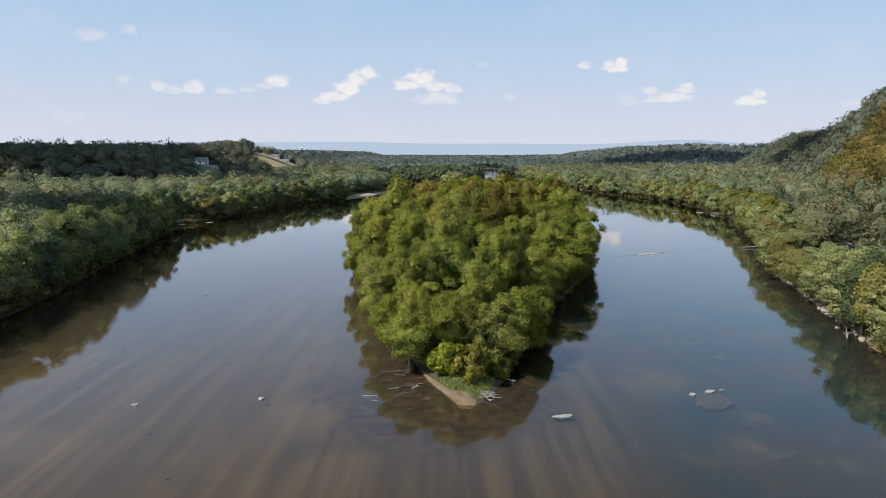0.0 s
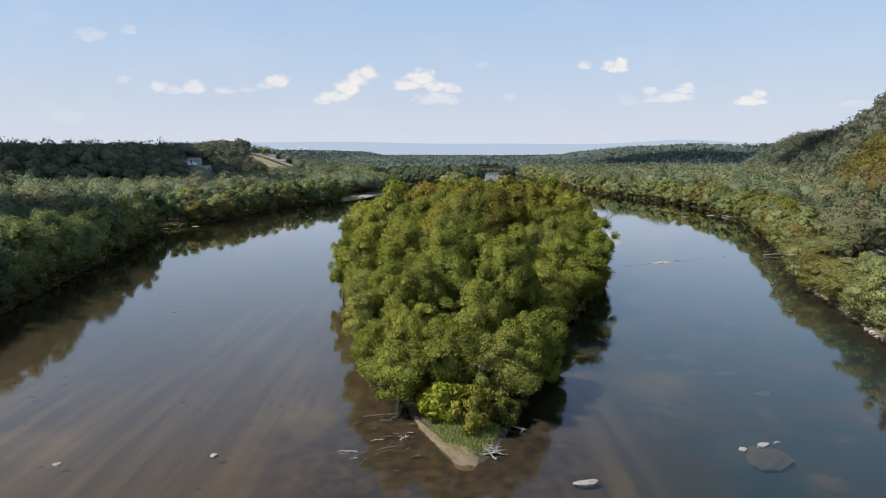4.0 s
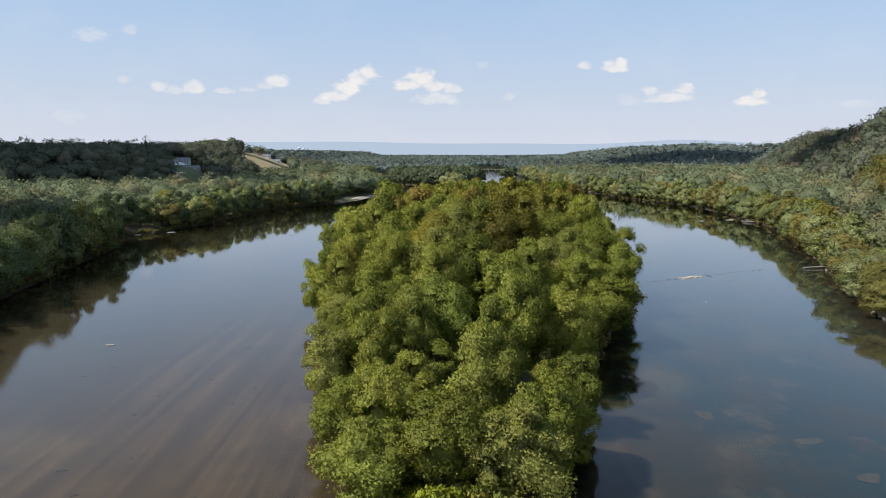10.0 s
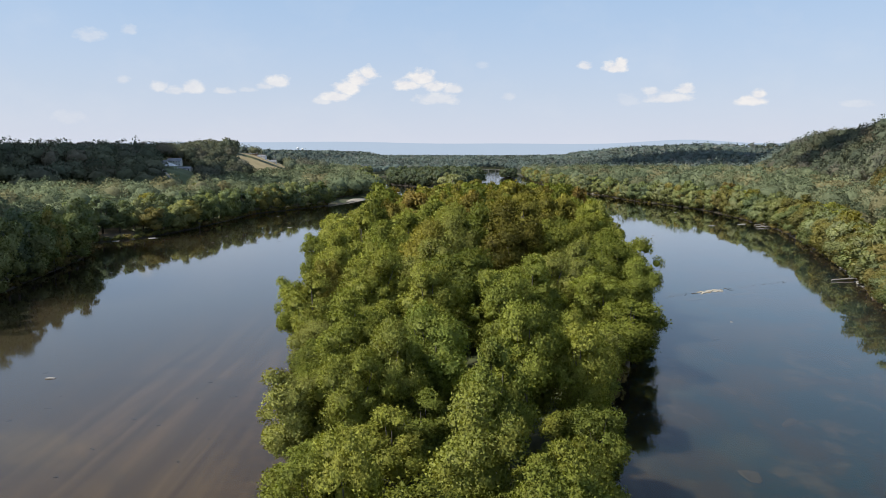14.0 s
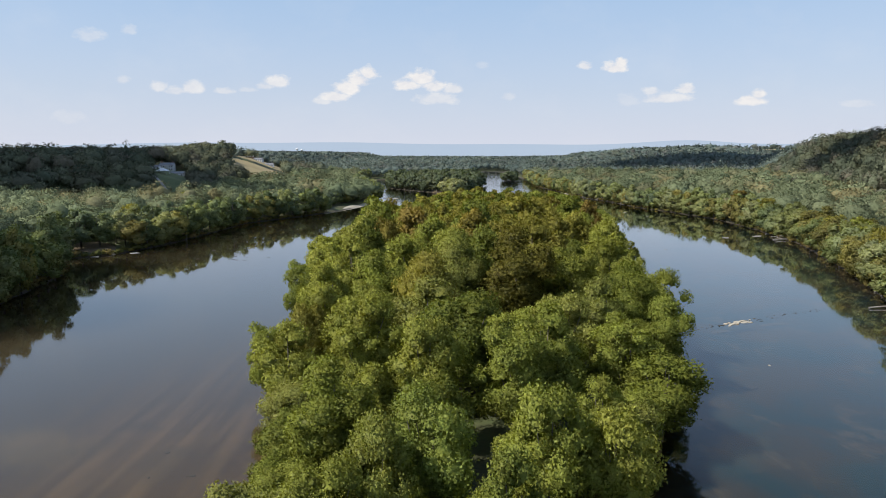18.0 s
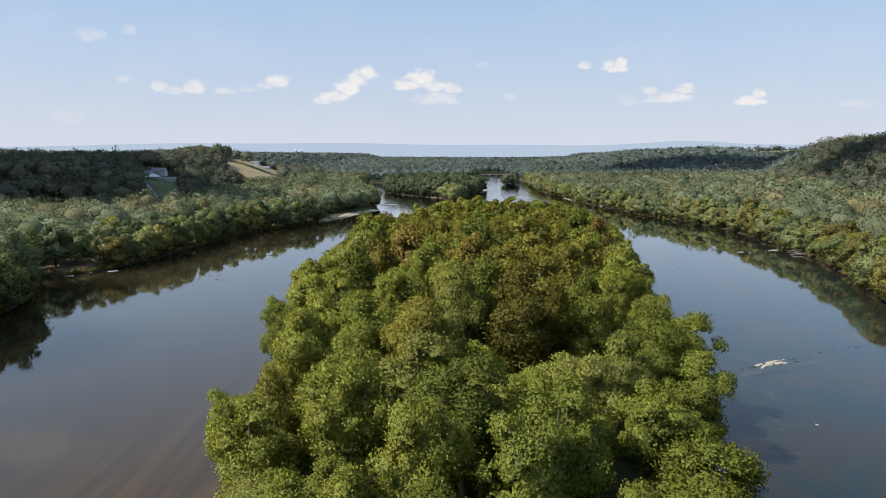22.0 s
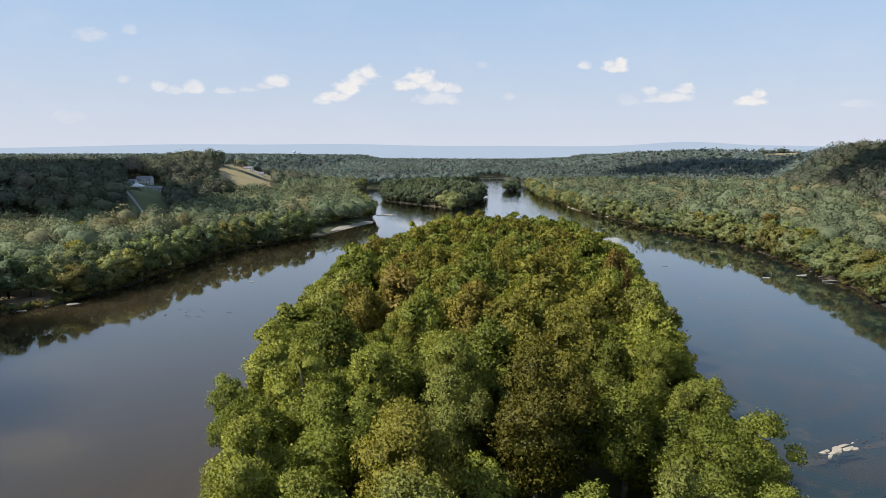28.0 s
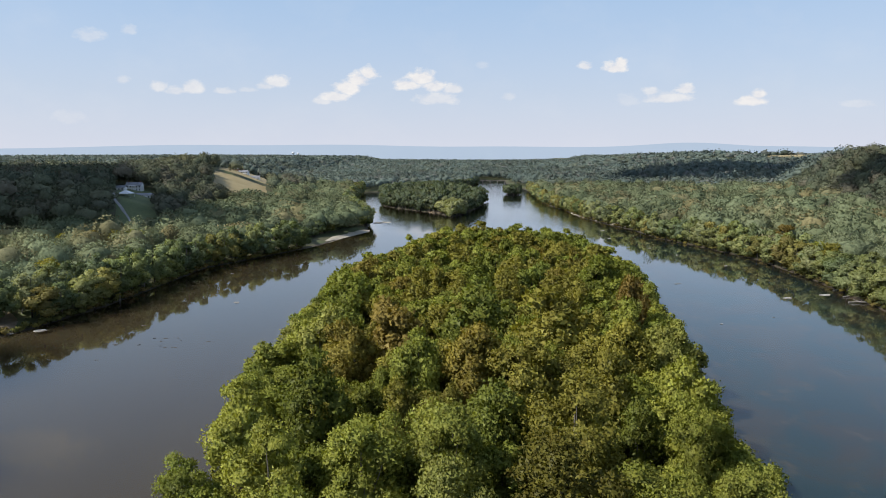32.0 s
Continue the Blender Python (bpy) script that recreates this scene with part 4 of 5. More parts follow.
for k, (x, y, h, rad, tone) in enumerate(spots):
    low = shore_gap(ISLAND, np.array(x), np.array(y)) < 4 or y < 130
    proto = kinds[tone, "near" if y < 215 or (k < len(MARKED) and y < 258) else "mid" if y < 312 else "far" if y < 420 else "last"][3 if low and (y < 130 or r.random() < 0.7) else r.integers(3)]
    row = (x, y, float(ground(x, y)), r.uniform(0, 360), rad / 6.5, h / 20)
    if y < 312:
        tagged(plant(proto, *row), proto["label"], "tree", "trees on the island")
    else:
        rest.append((proto["shape"], proto["leaf"], *row))
stand("island_woods", rest, "olive, green and rusty treetops at the far end of the island")

BANK = {"green": (LEAF_BANK_GREEN, "green broadleaf tree overhanging the river bank"), "dark": (LEAF_BANK_DARK, "dark green broadleaf tree on the river bank"),
        "light": (LEAF_BANK_LIGHT, "yellow-green broadleaf tree on the river bank"), "olive": (LEAF_BANK_OLIVE, "olive-brown broadleaf tree on the river bank")}
BANK_SHAPES = [tree_shape(300 + j, 6.0, 17, 36, 11500, 0.18, 0.44, 0.02, 0.34) for j in range(3)]
REST_SHAPES = [tree_shape(310 + j, 6.0, 17, 24, 3400, 0.34, 0.74, 0.02, 0.22) for j in range(3)]
SPARE_SHAPES = [tree_shape(330 + j, 6.0, 17, 15, 380, 1.1, 2.1, 0.0, 0.25) for j in range(3)]
THIN_SHAPES = [tree_shape(320 + j, 6.0, 17, 18, 1300, 0.55, 1.15, 0.02, 0.20) for j in range(3)]
belt = {tone: [{"shape": sh, "leaf": leaf, "label": label} for sh in BANK_SHAPES] for tone, (leaf, label) in BANK.items()}


def belt_test(x, y):
    d = inland(x, y)
    return (d > np.where((x < 0) & (y > 590) & (y < 716), 13, 6)) & (d < BELT) & (y > 90) & (y < 640) & in_sight(x, y, 40) & ~inside(ISLAND, x, y) & ~clear(x, y, 3) & (np.abs(x - rail_x(y)) > np.where((y > 190) & (y < 285), 10, 6.5))


bx, by = scatter(-190, 240, 92, 640, 10.2, 9, belt_test)
for bank in (LEFT_BANK, RIGHT_BANK):
    edge, leftward = along(bank, 7.6)
    off = leftward * (1 if bank is LEFT_BANK else -1)
    edge = edge + off * jog.uniform(0.8, 2.4, (len(edge), 1)) + jog.normal(0, 0.6, edge.shape)
    edge = edge[(edge[:, 1] > 90) & (edge[:, 1] < 1250) & in_sight(edge[:, 0], edge[:, 1], 30)]
    edge = edge[(bank is RIGHT_BANK) | (edge[:, 1] < 345) | (edge[:, 1] > 392)]
    beach = (edge[:, 1] > 596) & (edge[:, 1] < 712) & (edge[:, 0] < 0)
    edge[beach, 0] -= 17
    bx, by = np.append(bx, edge[:, 0]), np.append(by, edge[:, 1])
rest = []
for x, y in zip(bx, by):
    if x < 0:
        tone, h = r.choice(["green", "dark", "light", "olive"], p=[0.45, 0.35, 0.1, 0.1]), r.uniform(15, 21) if y > 345 else r.uniform(18, 24)
    else:
        tone, h = r.choice(["green", "dark", "light", "olive"], p=[0.42, 0.14, 0.26, 0.18] if y > 400 else [0.22, 0.06, 0.36, 0.36]), r.uniform(13, 19)
    if x > 0 and 150 < y < 245:
        h *= 0.55 if x > rail_x(y) - 22 else 0.74
    if x > -96 and x < 0 and 590 < y < 716:
        h *= 0.6
    proto = belt[tone][r.integers(3)]
    row = (x, y, float(ground(x, y)), r.uniform(0, 360), r.uniform(0.95, 1.4), h / 17)
    if y < 255 and inland(x, y) < 12:
        tagged(plant(proto, *row), proto["label"], "tree", "trees on the left bank" if x < 0 else "trees on the right bank")
    else:
        shape = (REST_SHAPES if y < 480 else THIN_SHAPES)[r.integers(3)]
        rest.append((shape, proto["leaf"], *row))
stand("bank_woods", rest, "green and yellowing trees crowding the river banks")

# scrub that closes the foot of the banks
pts = []
for line, sign in ((LEFT_BANK, 1), (RIGHT_BANK, -1), (np.vstack([ISLAND[3:], ISLAND[:1]]), 1)):
    edge, leftward = along(line, 2.6)
    edge = edge + leftward * sign * jog.uniform(0.1, 1.4, (len(edge), 1)) + jog.normal(0, 0.4, edge.shape)
    pts.append(edge[(edge[:, 1] > 119) & ((edge[:, 1] < 590) | ((edge[:, 1] < 1100) & (edge[:, 0] > 0))) & in_sight(edge[:, 0], edge[:, 1], 20)])
sy = jog.uniform(150, 270, 260)
pts.append(np.column_stack([rail_x(sy) + jog.uniform(3.6, 15, 260) * np.where(jog.random(260) < 0.65, -1, 1), sy]))
pts = np.vstack(pts)
open_rim = (pts[:, 0] > 85) & (np.abs(pts[:, 0] - rail_x(pts[:, 1])) > 16)
pts = pts[~(open_rim & (jog.random(len(pts)) < np.where(pts[:, 1] < 215, 0.85, 0.35)))]
h = jog.uniform(1.6, 3.6, len(pts))
crowns("bank_scrub", np.column_stack([pts, ground(pts[:, 0], pts[:, 1]) - 0.3]), h * jog.uniform(0.55, 0.8, len(pts)), h, BALL1, WOOD_HILL, "dark green scrub along the water's edge", 0.2, 60, -0.9, 0.4, 0.9, 0.5)

# the upper islands
rest = []
ux, uy = scatter(-100, 130, 796, 1330, 12.5, 51, lambda x, y: (inside(UPPER_ISLE, x, y) | inside(TREE_ISLET, x, y)) & (inland(x, y) > 1.5))
for isle in (UPPER_ISLE, TREE_ISLET, np.array(FAR_SHORE, float)):
    edge, leftward = along(np.vstack([isle, isle[:1]]) if len(isle) != len(FAR_SHORE) else isle, 8.0)
    edge = edge + leftward * jog.uniform(0.3, 1.6, (len(edge), 1)) * (1 if len(isle) != len(FAR_SHORE) else 0)
    ux, uy = np.append(ux, edge[:, 0]), np.append(uy, edge[:, 1])
for x, y in zip(ux, uy):
    leaf = LEAF_BANK_LIGHT if y < 850 else LEAF_ISLE_HAZED
    rest.append((SPARE_SHAPES[r.integers(3)], leaf, x, y, float(ground(x, y)), r.uniform(0, 360), r.uniform(1.0, 1.35), r.uniform(15, 24 if 850 < y < 1140 else 18) / 17))
for x, y, h in ((13, 818, 17), (20, 832, 16), (9, 838, 18), (24, 850, 15)):
    rest.append((FAR_SHAPES[1], LEAF_BANK_LIGHT, x, y, 0.4, r.uniform(0, 360), 1.2, h / 20))
stand("upper_island_woods", rest, "dark green trees on low islands upstream")

# ------------------------------------------------------------ the island's tip
def leafy_bush(name, seed, x, y, size, tall, leaf, label, n=5200):
    crown, wood = tree_shape(seed, 2.0, 3.2, 16, n, 0.13, 0.30, 0.02)
    b = new(name)
    part("foliage", mesh_of("foliage", crown[0], crown[1], leaf, True, crown[2]), None, b)
    part("stems", mesh_of("stems", *wood, BARK, True), None, b)
    b.matrix_basis = pose(x, y, float(ground(x, y)), 0, 0, seed * 40)
    b.scale = (size, size, tall)
    return tagged(b, label, "bush")


leafy_bush("bush", 501, 0.6, 113.2, 1.85, 1.8, LEAF_LIME, "bright yellow-green bush at the island's tip")
leafy_bush("bush", 502, 5.2, 109.5, 1.35, 1.75, LEAF_OLIVE, "olive grey-green bush beside the driftwood")
leafy_bush("bush", 503, -1.8, 117.0, 1.1, 1.1, LEAF_LIME, "low yellow-green bush under the trees")
leafy_bush("bush", 504, 6.0, 114.5, 1.0, 1.3, LEAF_DARK, "dark green bush under the island's front trees")
leafy_bush("bush", 507, 9.6, 113.5, 1.3, 1.2, LEAF_DARK, "dark green bush at the water's edge")
leafy_bush("bush", 508, 7.4, 115.5, 1.2, 1.5, LEAF_GREEN, "green bush under the island's front trees")
leafy_bush("bush", 505, 61.5, 287.0, 1.2, 1.0, LEAF_RUSSET, "rusty brown bush on a sandy shelf", 1200)
leafy_bush("bush", 506, 59.0, 281.0, 1.4, 1.1, LEAF_OLIVE, "olive bush on a sandy shelf", 1200)


def blob(bm_size, seed, squash, rough=0.16, flat_top=None):
    """A water-worn rock: verts and faces."""
    r = np.random.default_rng(seed)
    v, f = BALL2
    v = v.copy()
    for k in range(16):
        way = r.normal(size=3) * np.array([1, 1, 0.6])
        way /= np.linalg.norm(way)
        cut = r.uniform(0.42, 0.82)
        over = np.maximum(0, v @ way - cut)
        v = v - over[:, None] * way * 0.95
    v[:, 2] = np.minimum(v[:, 2], r.uniform(0.35, 0.6) + 0.12 * v[:, 0])
    v *= 1 + r.normal(0, rough * 0.35, (len(v), 1))
    v = v * np.array(bm_size) * np.array([1, 1, squash])
    return v, f


def rock(name, x, y, z, size, turn, seed, label, mat=None, squash=1.0, group=""):
    ob = new(name, mesh_of(name, *blob(size, seed, squash), mat or ROCK, False))
    ob.matrix_basis = pose(x, y, z, 0, 0, turn)
    return tagged(ob, label, "rock", group)


# sand apron and turf
def patch(name, outline, lift, mat, label, category, cells=10, kind=""):
    """A skin of sand, grass or gravel that follows the ground inside an outline."""
    poly = np.array(outline, float)
    if not kind:
        for _ in range(2):                              # round off the corners
            nxt = np.roll(poly, -1, 0)
            poly = np.stack([poly * 0.75 + nxt * 0.25, poly * 0.25 + nxt * 0.75], 1).reshape(-1, 2)
        size = np.ptp(poly, axis=0).max()
        poly = poly + np.random.default_rng(len(label)).normal(0, 0.006 * size, poly.shape)
    c = poly.mean(0)
    rings = np.linspace(0, 1, cells + 1)[1:]
    m = len(poly)
    pts = np.vstack([[c]] + [c + (poly - c) * k for k in rings])
    edge = np.concatenate([[0]] + [np.full(m, k) for k in rings])
    z = np.maximum(ground(pts[:, 0], pts[:, 1]), -0.05) + lift * (1 - edge ** 4) - 0.10 * edge ** 8
    tri = [(0, 1 + i, 1 + (i + 1) % m) for i in range(m)]
    for k in range(cells - 1):
        a, b = 1 + k * m, 1 + (k + 1) * m
        for i in range(m):
            j = (i + 1) % m
            tri += [(a + i, b + i, b + j), (a + i, b + j, a + j)]
    ob = new(name, mesh_of(name, np.column_stack([pts, z]), np.array(tri), mat, True))
    return tagged(ob, label, category, kind=kind)


patch("sand_spit", [(3.9, 98.9), (5.8, 101.6), (5.5, 103.8), (4.2, 103.2), (3.2, 103.9), (2.0, 105.7), (0.0, 108.6), (-1.8, 112.5), (-3.4, 116.4), (-4.1, 115.9), (-2.6, 111.8), (-1.0, 108.1), (1.0, 104.2), (2.4, 100.4)], 0.14, SAND, "tan sand spit at the island's tip", "sand")


def turf(name, x0, x1, y0, y1, n, seed, label, high=0.4, test=None):
    """Grass blades past counting."""
    r = np.random.default_rng(seed)
    x, y = r.uniform(x0, x1, n), r.uniform(y0, y1, n)
    ok = (inland(x, y) > 0.7) if test is None else test(x, y)
    x, y = x[ok], y[ok]
    n = len(x)
    z = ground(x, y) + 0.2
    a = r.uniform(0, 2 * math.pi, n)
    wd, h = 0.07, r.uniform(0.5, 1.2, n) * high
    one = np.stack([x - np.cos(a) * wd, y - np.sin(a) * wd, z - 0.3], -1)
    two = np.stack([x + np.cos(a) * wd, y + np.sin(a) * wd, z - 0.3], -1)
    tip = np.stack([x + r.normal(0, 0.12, n), y + r.normal(0, 0.12, n), z + h], -1)
    return tagged(new(name, mesh_of(name, np.stack([one, two, tip], 1).reshape(-1, 3), np.arange(3 * n).reshape(n, 3), GRASS)), label, "grass", kind="stuff")


turf("grass", -3, 9, 102.6, 112, 3600, 61, "bright green grass on the island's tip", 0.22)


def stick(points, radii, mat=None, name="log"):
    v, f = tube(points, radii, 6)
    return mesh_of(name, v, f, mat or BLEACHED, True)


def driftwood(name, x, y, z, turn, length, girth, seed, label, forks=3, mat=None):
    """A stranded log with broken limbs: one thing, trunk and limbs as parts."""
    r = np.random.default_rng(seed)
    d = new(name)
    pts = [(-length / 2, 0, 0), (-length / 6, r.normal(0, 0.15), girth * 0.8), (length / 5, r.normal(0, 0.2), girth), (length / 2, r.normal(0, 0.2), girth * 1.6)]
    part("log", stick(pts, [girth, girth * 0.9, girth * 0.75, girth * 0.3], mat), None, d)
    for k in range(forks):
        at = r.uniform(-0.2, 0.45) * length
        a, up = r.uniform(-1.3, 1.3) + (0 if r.random() < 0.7 else math.pi), r.uniform(0.1, 0.5)
        ln = length * r.uniform(0.2, 0.45)
        end = (at + math.cos(a) * ln, math.sin(a) * ln, girth + up * ln)
        midp = (at + math.cos(a) * ln * 0.5, math.sin(a) * ln * 0.5 + r.normal(0, 0.1), girth + up * ln * 0.4)
        part("limb", stick([(at, 0, girth * 0.6), midp, end], [girth * 0.5, girth * 0.35, girth * 0.12], mat, "limb"), None, d)
    d.matrix_basis = pose(x, y, z, 0, 0, turn)
    return tagged(d, label, "driftwood", "driftwood round the tip" if y < 125 else "")


for i, (x, y, z, turn, ln, g) in enumerate([(7.2, 103.6, 0.25, 20, 3.4, 0.13), (6.6, 104.6, 0.35, -35, 3.0, 0.11), (7.8, 104.8, 0.2, 65, 2.6, 0.10), (6.0, 105.4, 0.5, 5, 2.8, 0.09), (7.4, 102.9, 0.15, -70, 2.2, 0.10),
                                            (8.2, 103.9, 0.1, -20, 2.4, 0.08), (6.2, 104.2, 0.3, 40, 3.0, 0.09), (7.0, 105.2, 0.4, -10, 3.2, 0.10), (5.8, 104.9, 0.45, 75, 2.4, 0.08), (6.8, 103.9, 0.5, -55, 2.8, 0.07), (7.9, 104.4, 0.35, 10, 2.6, 0.07), (11.6, 112.2, 0.15, -40, 3.2, 0.12), (11.0, 113.2, 0.2, 30, 2.2, 0.09), (12.2, 111.8, 0.1, 80, 1.8, 0.07),
                                            (-9.2, 117.0, 0.05, 8, 4.6, 0.13), (-6.8, 116.2, 0.1, 60, 3.0, 0.10), (-7.8, 115.0, 0.05, -25, 2.2, 0.09), (-4.8, 108.8, 0.05, 50, 1.6, 0.16),
                                            (-6.4, 106.0, 0.0, 20, 3.4, 0.10), (-7.4, 104.4, -0.05, 35, 2.6, 0.08), (-5.6, 110.6, 0.0, -15, 2.0, 0.07), (-8.6, 108.4, -0.05, 15, 1.8, 0.07), (-9.6, 102.0, -0.05, 65, 1.6, 0.09), (-3.0, 103.6, -0.05, 30, 1.4, 0.06)]):
    driftwood("driftwood", x, y, z, turn, ln, g, 700 + i, "bleached grey driftwood stranded at the island's tip" if x > 5 else "dark waterlogged branch lying in the shallows", 4, None if x > 5 or i % 4 == 1 else WET_WOOD)
r = np.random.default_rng(37)
for k in range(26):
    x, y = r.uniform(-13, -2.5), r.uniform(99, 116)
    if float(inland(x, y)) < -0.4:
        driftwood("driftwood", x, y, -0.08, r.uniform(-40, 80), r.uniform(0.8, 2.2), r.uniform(0.04, 0.08), 740 + k, "dark waterlogged branch lying in the shallows", 2, [WET_WOOD, WET_WOOD, BLEACHED][k % 3])
driftwood("fallen_tree", 133.5, 277.0, 0.3, 8, 13, 0.28, 801, "pale fallen tree reaching out over the water", 5)
driftwood("fallen_tree", 88, 139, 0.5, 60, 5, 0.18, 802, "pale fallen tree on the stony bank", 4)
driftwood("fallen_tree", 185, 441, 0.3, 15, 12, 0.25, 803, "pale fallen tree reaching out over the water", 5)
driftwood("fallen_tree", 180, 428, 0.3, -10, 10, 0.25, 804, "pale fallen tree lying along the bank", 5)

# ------------------------------------------------------------ bare and turning trees
def bare_tree(x, y, tall, seed, label, mat):
    r = np.random.default_rng(seed)
    t = new("bare_tree")
    part("trunk", stick([(0, 0, -0.5), (0.2, 0.1, tall * 0.35), (-0.1, 0.3, tall * 0.7), (0.2, 0.2, tall)], [tall * 0.022, tall * 0.016, tall * 0.009, 0.02], mat, "trunk"), None, t)
    for k in range(9):
        z0 = tall * r.uniform(0.25, 0.8)
        a, ln = r.uniform(0, 2 * math.pi), tall * r.uniform(0.18, 0.38)
        d = np.array([math.cos(a), math.sin(a), r.uniform(0.5, 1.2)])
        d = d / np.linalg.norm(d) * ln
        base = np.array([0, 0.15, z0])
        bits = [tube([base, base + d * 0.5 + r.normal(0, 0.2, 3), base + d], [tall * 0.009, tall * 0.006, 0.03], 5)]
        for j in range(7):
            at = base + d * r.uniform(0.35, 1.0)
            e = d * 0.35 + r.normal(0, ln * 0.22, 3)
            bits.append(tube([at, at + e * 0.5, at + e + np.array([0, 0, 0.2])], [0.06, 0.045, 0.02], 4))
        v, f = gather(bits)
        part("limb", mesh_of("limb", v, f, mat, True), None, t)
    t.matrix_basis = pose(x, y, float(ground(x, y)), 0, 0, seed * 50)
    tagged(t, label, "tree", "bare trees")


for i, (x, y, h) in enumerate([(350, 745, 20), (362, 752, 18), (372, 740, 17), (-155, 405, 13), (-160, 330, 15), (226, 520, 16), (96, 150, 11), (104, 176, 10), (212, 470, 15)]):
    bare_tree(x, y, h, 600 + i, "leafless grey tree among the green woods" if h > 12 else "leafless pale snag on the river bank", BLEACHED if h < 15 else BARK)
turned = []
for i, (x, y, h, rad, leaf) in enumerate([(-205, 548, 15, 8, LEAF_RUSSET), (-192, 552, 14, 7, LEAF_OLIVE), (-216, 541, 14, 8, LEAF_OLIVE), (-228, 536, 16, 7, LEAF_RUSSET), (-163, 520, 19, 7, LEAF_LIGHT), (-158, 430, 17, 7, LEAF_OLIVE),
                                          (196, 480, 17, 7, LEAF_OLIVE), (205, 500, 18, 8, LEAF_LIGHT), (178, 380, 16, 7, LEAF_OLIVE), (170, 350, 17, 7, LEAF_LIGHT), (160, 320, 17, 7, LEAF_OLIVE), (150, 300, 16, 7, LEAF_OLIVE), (215, 560, 17, 7, LEAF_RUSSET)]):
    t = tree_thing(FAR_SHAPES[i % 4], leaf)
    t.matrix_basis = pose(x, y, float(ground(x, y)), 0, 0, 47 * i)
    t.scale = (rad / 6.5, rad / 6.5, h / 20)
    tagged(t, {LEAF_RUSSET: "rusty brown turning tree in the valley woods", LEAF_OLIVE: "olive-yellow turning tree in the valley woods", LEAF_LIGHT: "bright yellow-green tree in the valley woods"}[leaf], "tree", "turning trees")

# ------------------------------------------------------------ rocks in the river
for i, (x, y, a, b, c, turn, label) in enumerate([
        (18.0, 96.0, 2.5, 1.05, 0.5, 12, "pale flat slab of rock just above the water"), (41.8, 105.4, 1.05, 0.6, 0.42, 5, "white-topped rock breaking the surface"),
        (45.2, 106.6, 1.5, 0.7, 0.45, 28, "white-topped rock breaking the surface"), (47.6, 107.6, 0.9, 0.45, 0.3, 15, "small pale rock breaking the surface"),
        (-49.8, 101.3, 0.75, 0.5, 0.38, 0, "small pale rock breaking the surface"), (-30.1, 103.7, 0.75, 0.5, 0.42, 10, "small pale rock breaking the surface"),
        (-68.3, 185.6, 1.5, 0.7, 0.35, 5, "low pale rock awash in the shallows"), (-81.8, 432, 2.0, 1.0, 0.5, 0, "low pale rock awash in the shallows"),
        (154.3, 438, 3.2, 2.2, 0.6, 0, "flat tan slab of rock in the river"), (174.6, 444.2, 4.0, 1.6, 0.6, 14, "long flat tan rock near the bank"), (185, 454.2, 2.4, 1.5, 0.7, 20, "flat tan rock near the bank"),
        (-138.2, 388.5, 3.8, 2.6, 0.55, 10, "broad pale rock at the creek's mouth"), (-146, 384, 2.6, 1.4, 0.5, 40, "pale rock at the creek's mouth"), (-151, 377, 2.4, 1.3, 0.5, 15, "pale rock at the creek's mouth"),
        (-131.5, 459, 2.2, 1.2, 0.6, 0, "pale rock at the water's edge"), (-124, 532, 2.4, 1.2, 0.6, 0, "pale rock at the water's edge"), (-97, 578, 3.0, 2.4, 2.2, 0, "pale boulder at the water's edge"),
        (91, 147.5, 0.9, 0.6, 0.5, 0, "tan boulder at the foot of the bank"), (73, 225, 0.5, 0.4, 0.2, 0, "small stone in the shallows"), (108, 395, 0.9, 0.6, 0.3, 10, "small pale rock breaking the surface"),
        (132, 405, 0.8, 0.5, 0.3, 0, "small pale rock breaking the surface"), (118, 470, 2.2, 0.8, 0.3, 8, "low rock awash in the current"), (163, 520, 1.6, 0.8, 0.4, 0, "low pale rock near the bank"),
        (150, 560, 1.8, 0.8, 0.4, 10, "low pale rock near the bank"), (142, 590, 1.6, 0.9, 0.4, 0, "low pale rock near the bank"), (128, 640, 2.0, 0.8, 0.4, 0, "low pale rock near the bank"),
        (135, 690, 2.4, 1.0, 0.5, 0, "low pale rock near the bank"), (-105, 500, 1.6, 0.7, 0.3, 5, "low rock awash in the current"), (-104, 395, 1.2, 0.5, 0.25, 0, "low rock awash in the current")]):
    rock("rock", x, y, -0.02, (a, b, c), turn, 900 + i, label, group="rocks in the river")

# the bar of rocks across the right-hand channel
r = np.random.default_rng(31)
for k in range(64):
    s = r.uniform(-0.3, 1.75)
    big = 0.45 + 1.2 * math.exp(-((s - 0.58) / 0.16) ** 2)
    rock("bar_rock", 67 + 27 * s + r.normal(0, 0.3), 253.2 + 13 * s + r.normal(0, 0.9), -0.05, (big * r.uniform(0.8, 1.6), big * r.uniform(0.4, 0.7), big * 0.38), r.uniform(0, 50), 1000 + k,
         "pale rock in a low bar across the channel" if big > 0.7 else "dark wet rock in a low bar across the channel", PALE_SAND if big > 0.7 else LEDGE, group="rocks of the bar")

# dark rocks awash in the left-hand channel
for k in range(14):
    rock("awash_rock", r.uniform(-104, -72), 372 + r.normal(0, 5), -0.04, (r.uniform(0.6, 1.6), r.uniform(0.3, 0.6), 0.22), r.uniform(-15, 25), 1060 + k, "dark wet rock awash in the shallow channel", LEDGE, group="rocks awash")

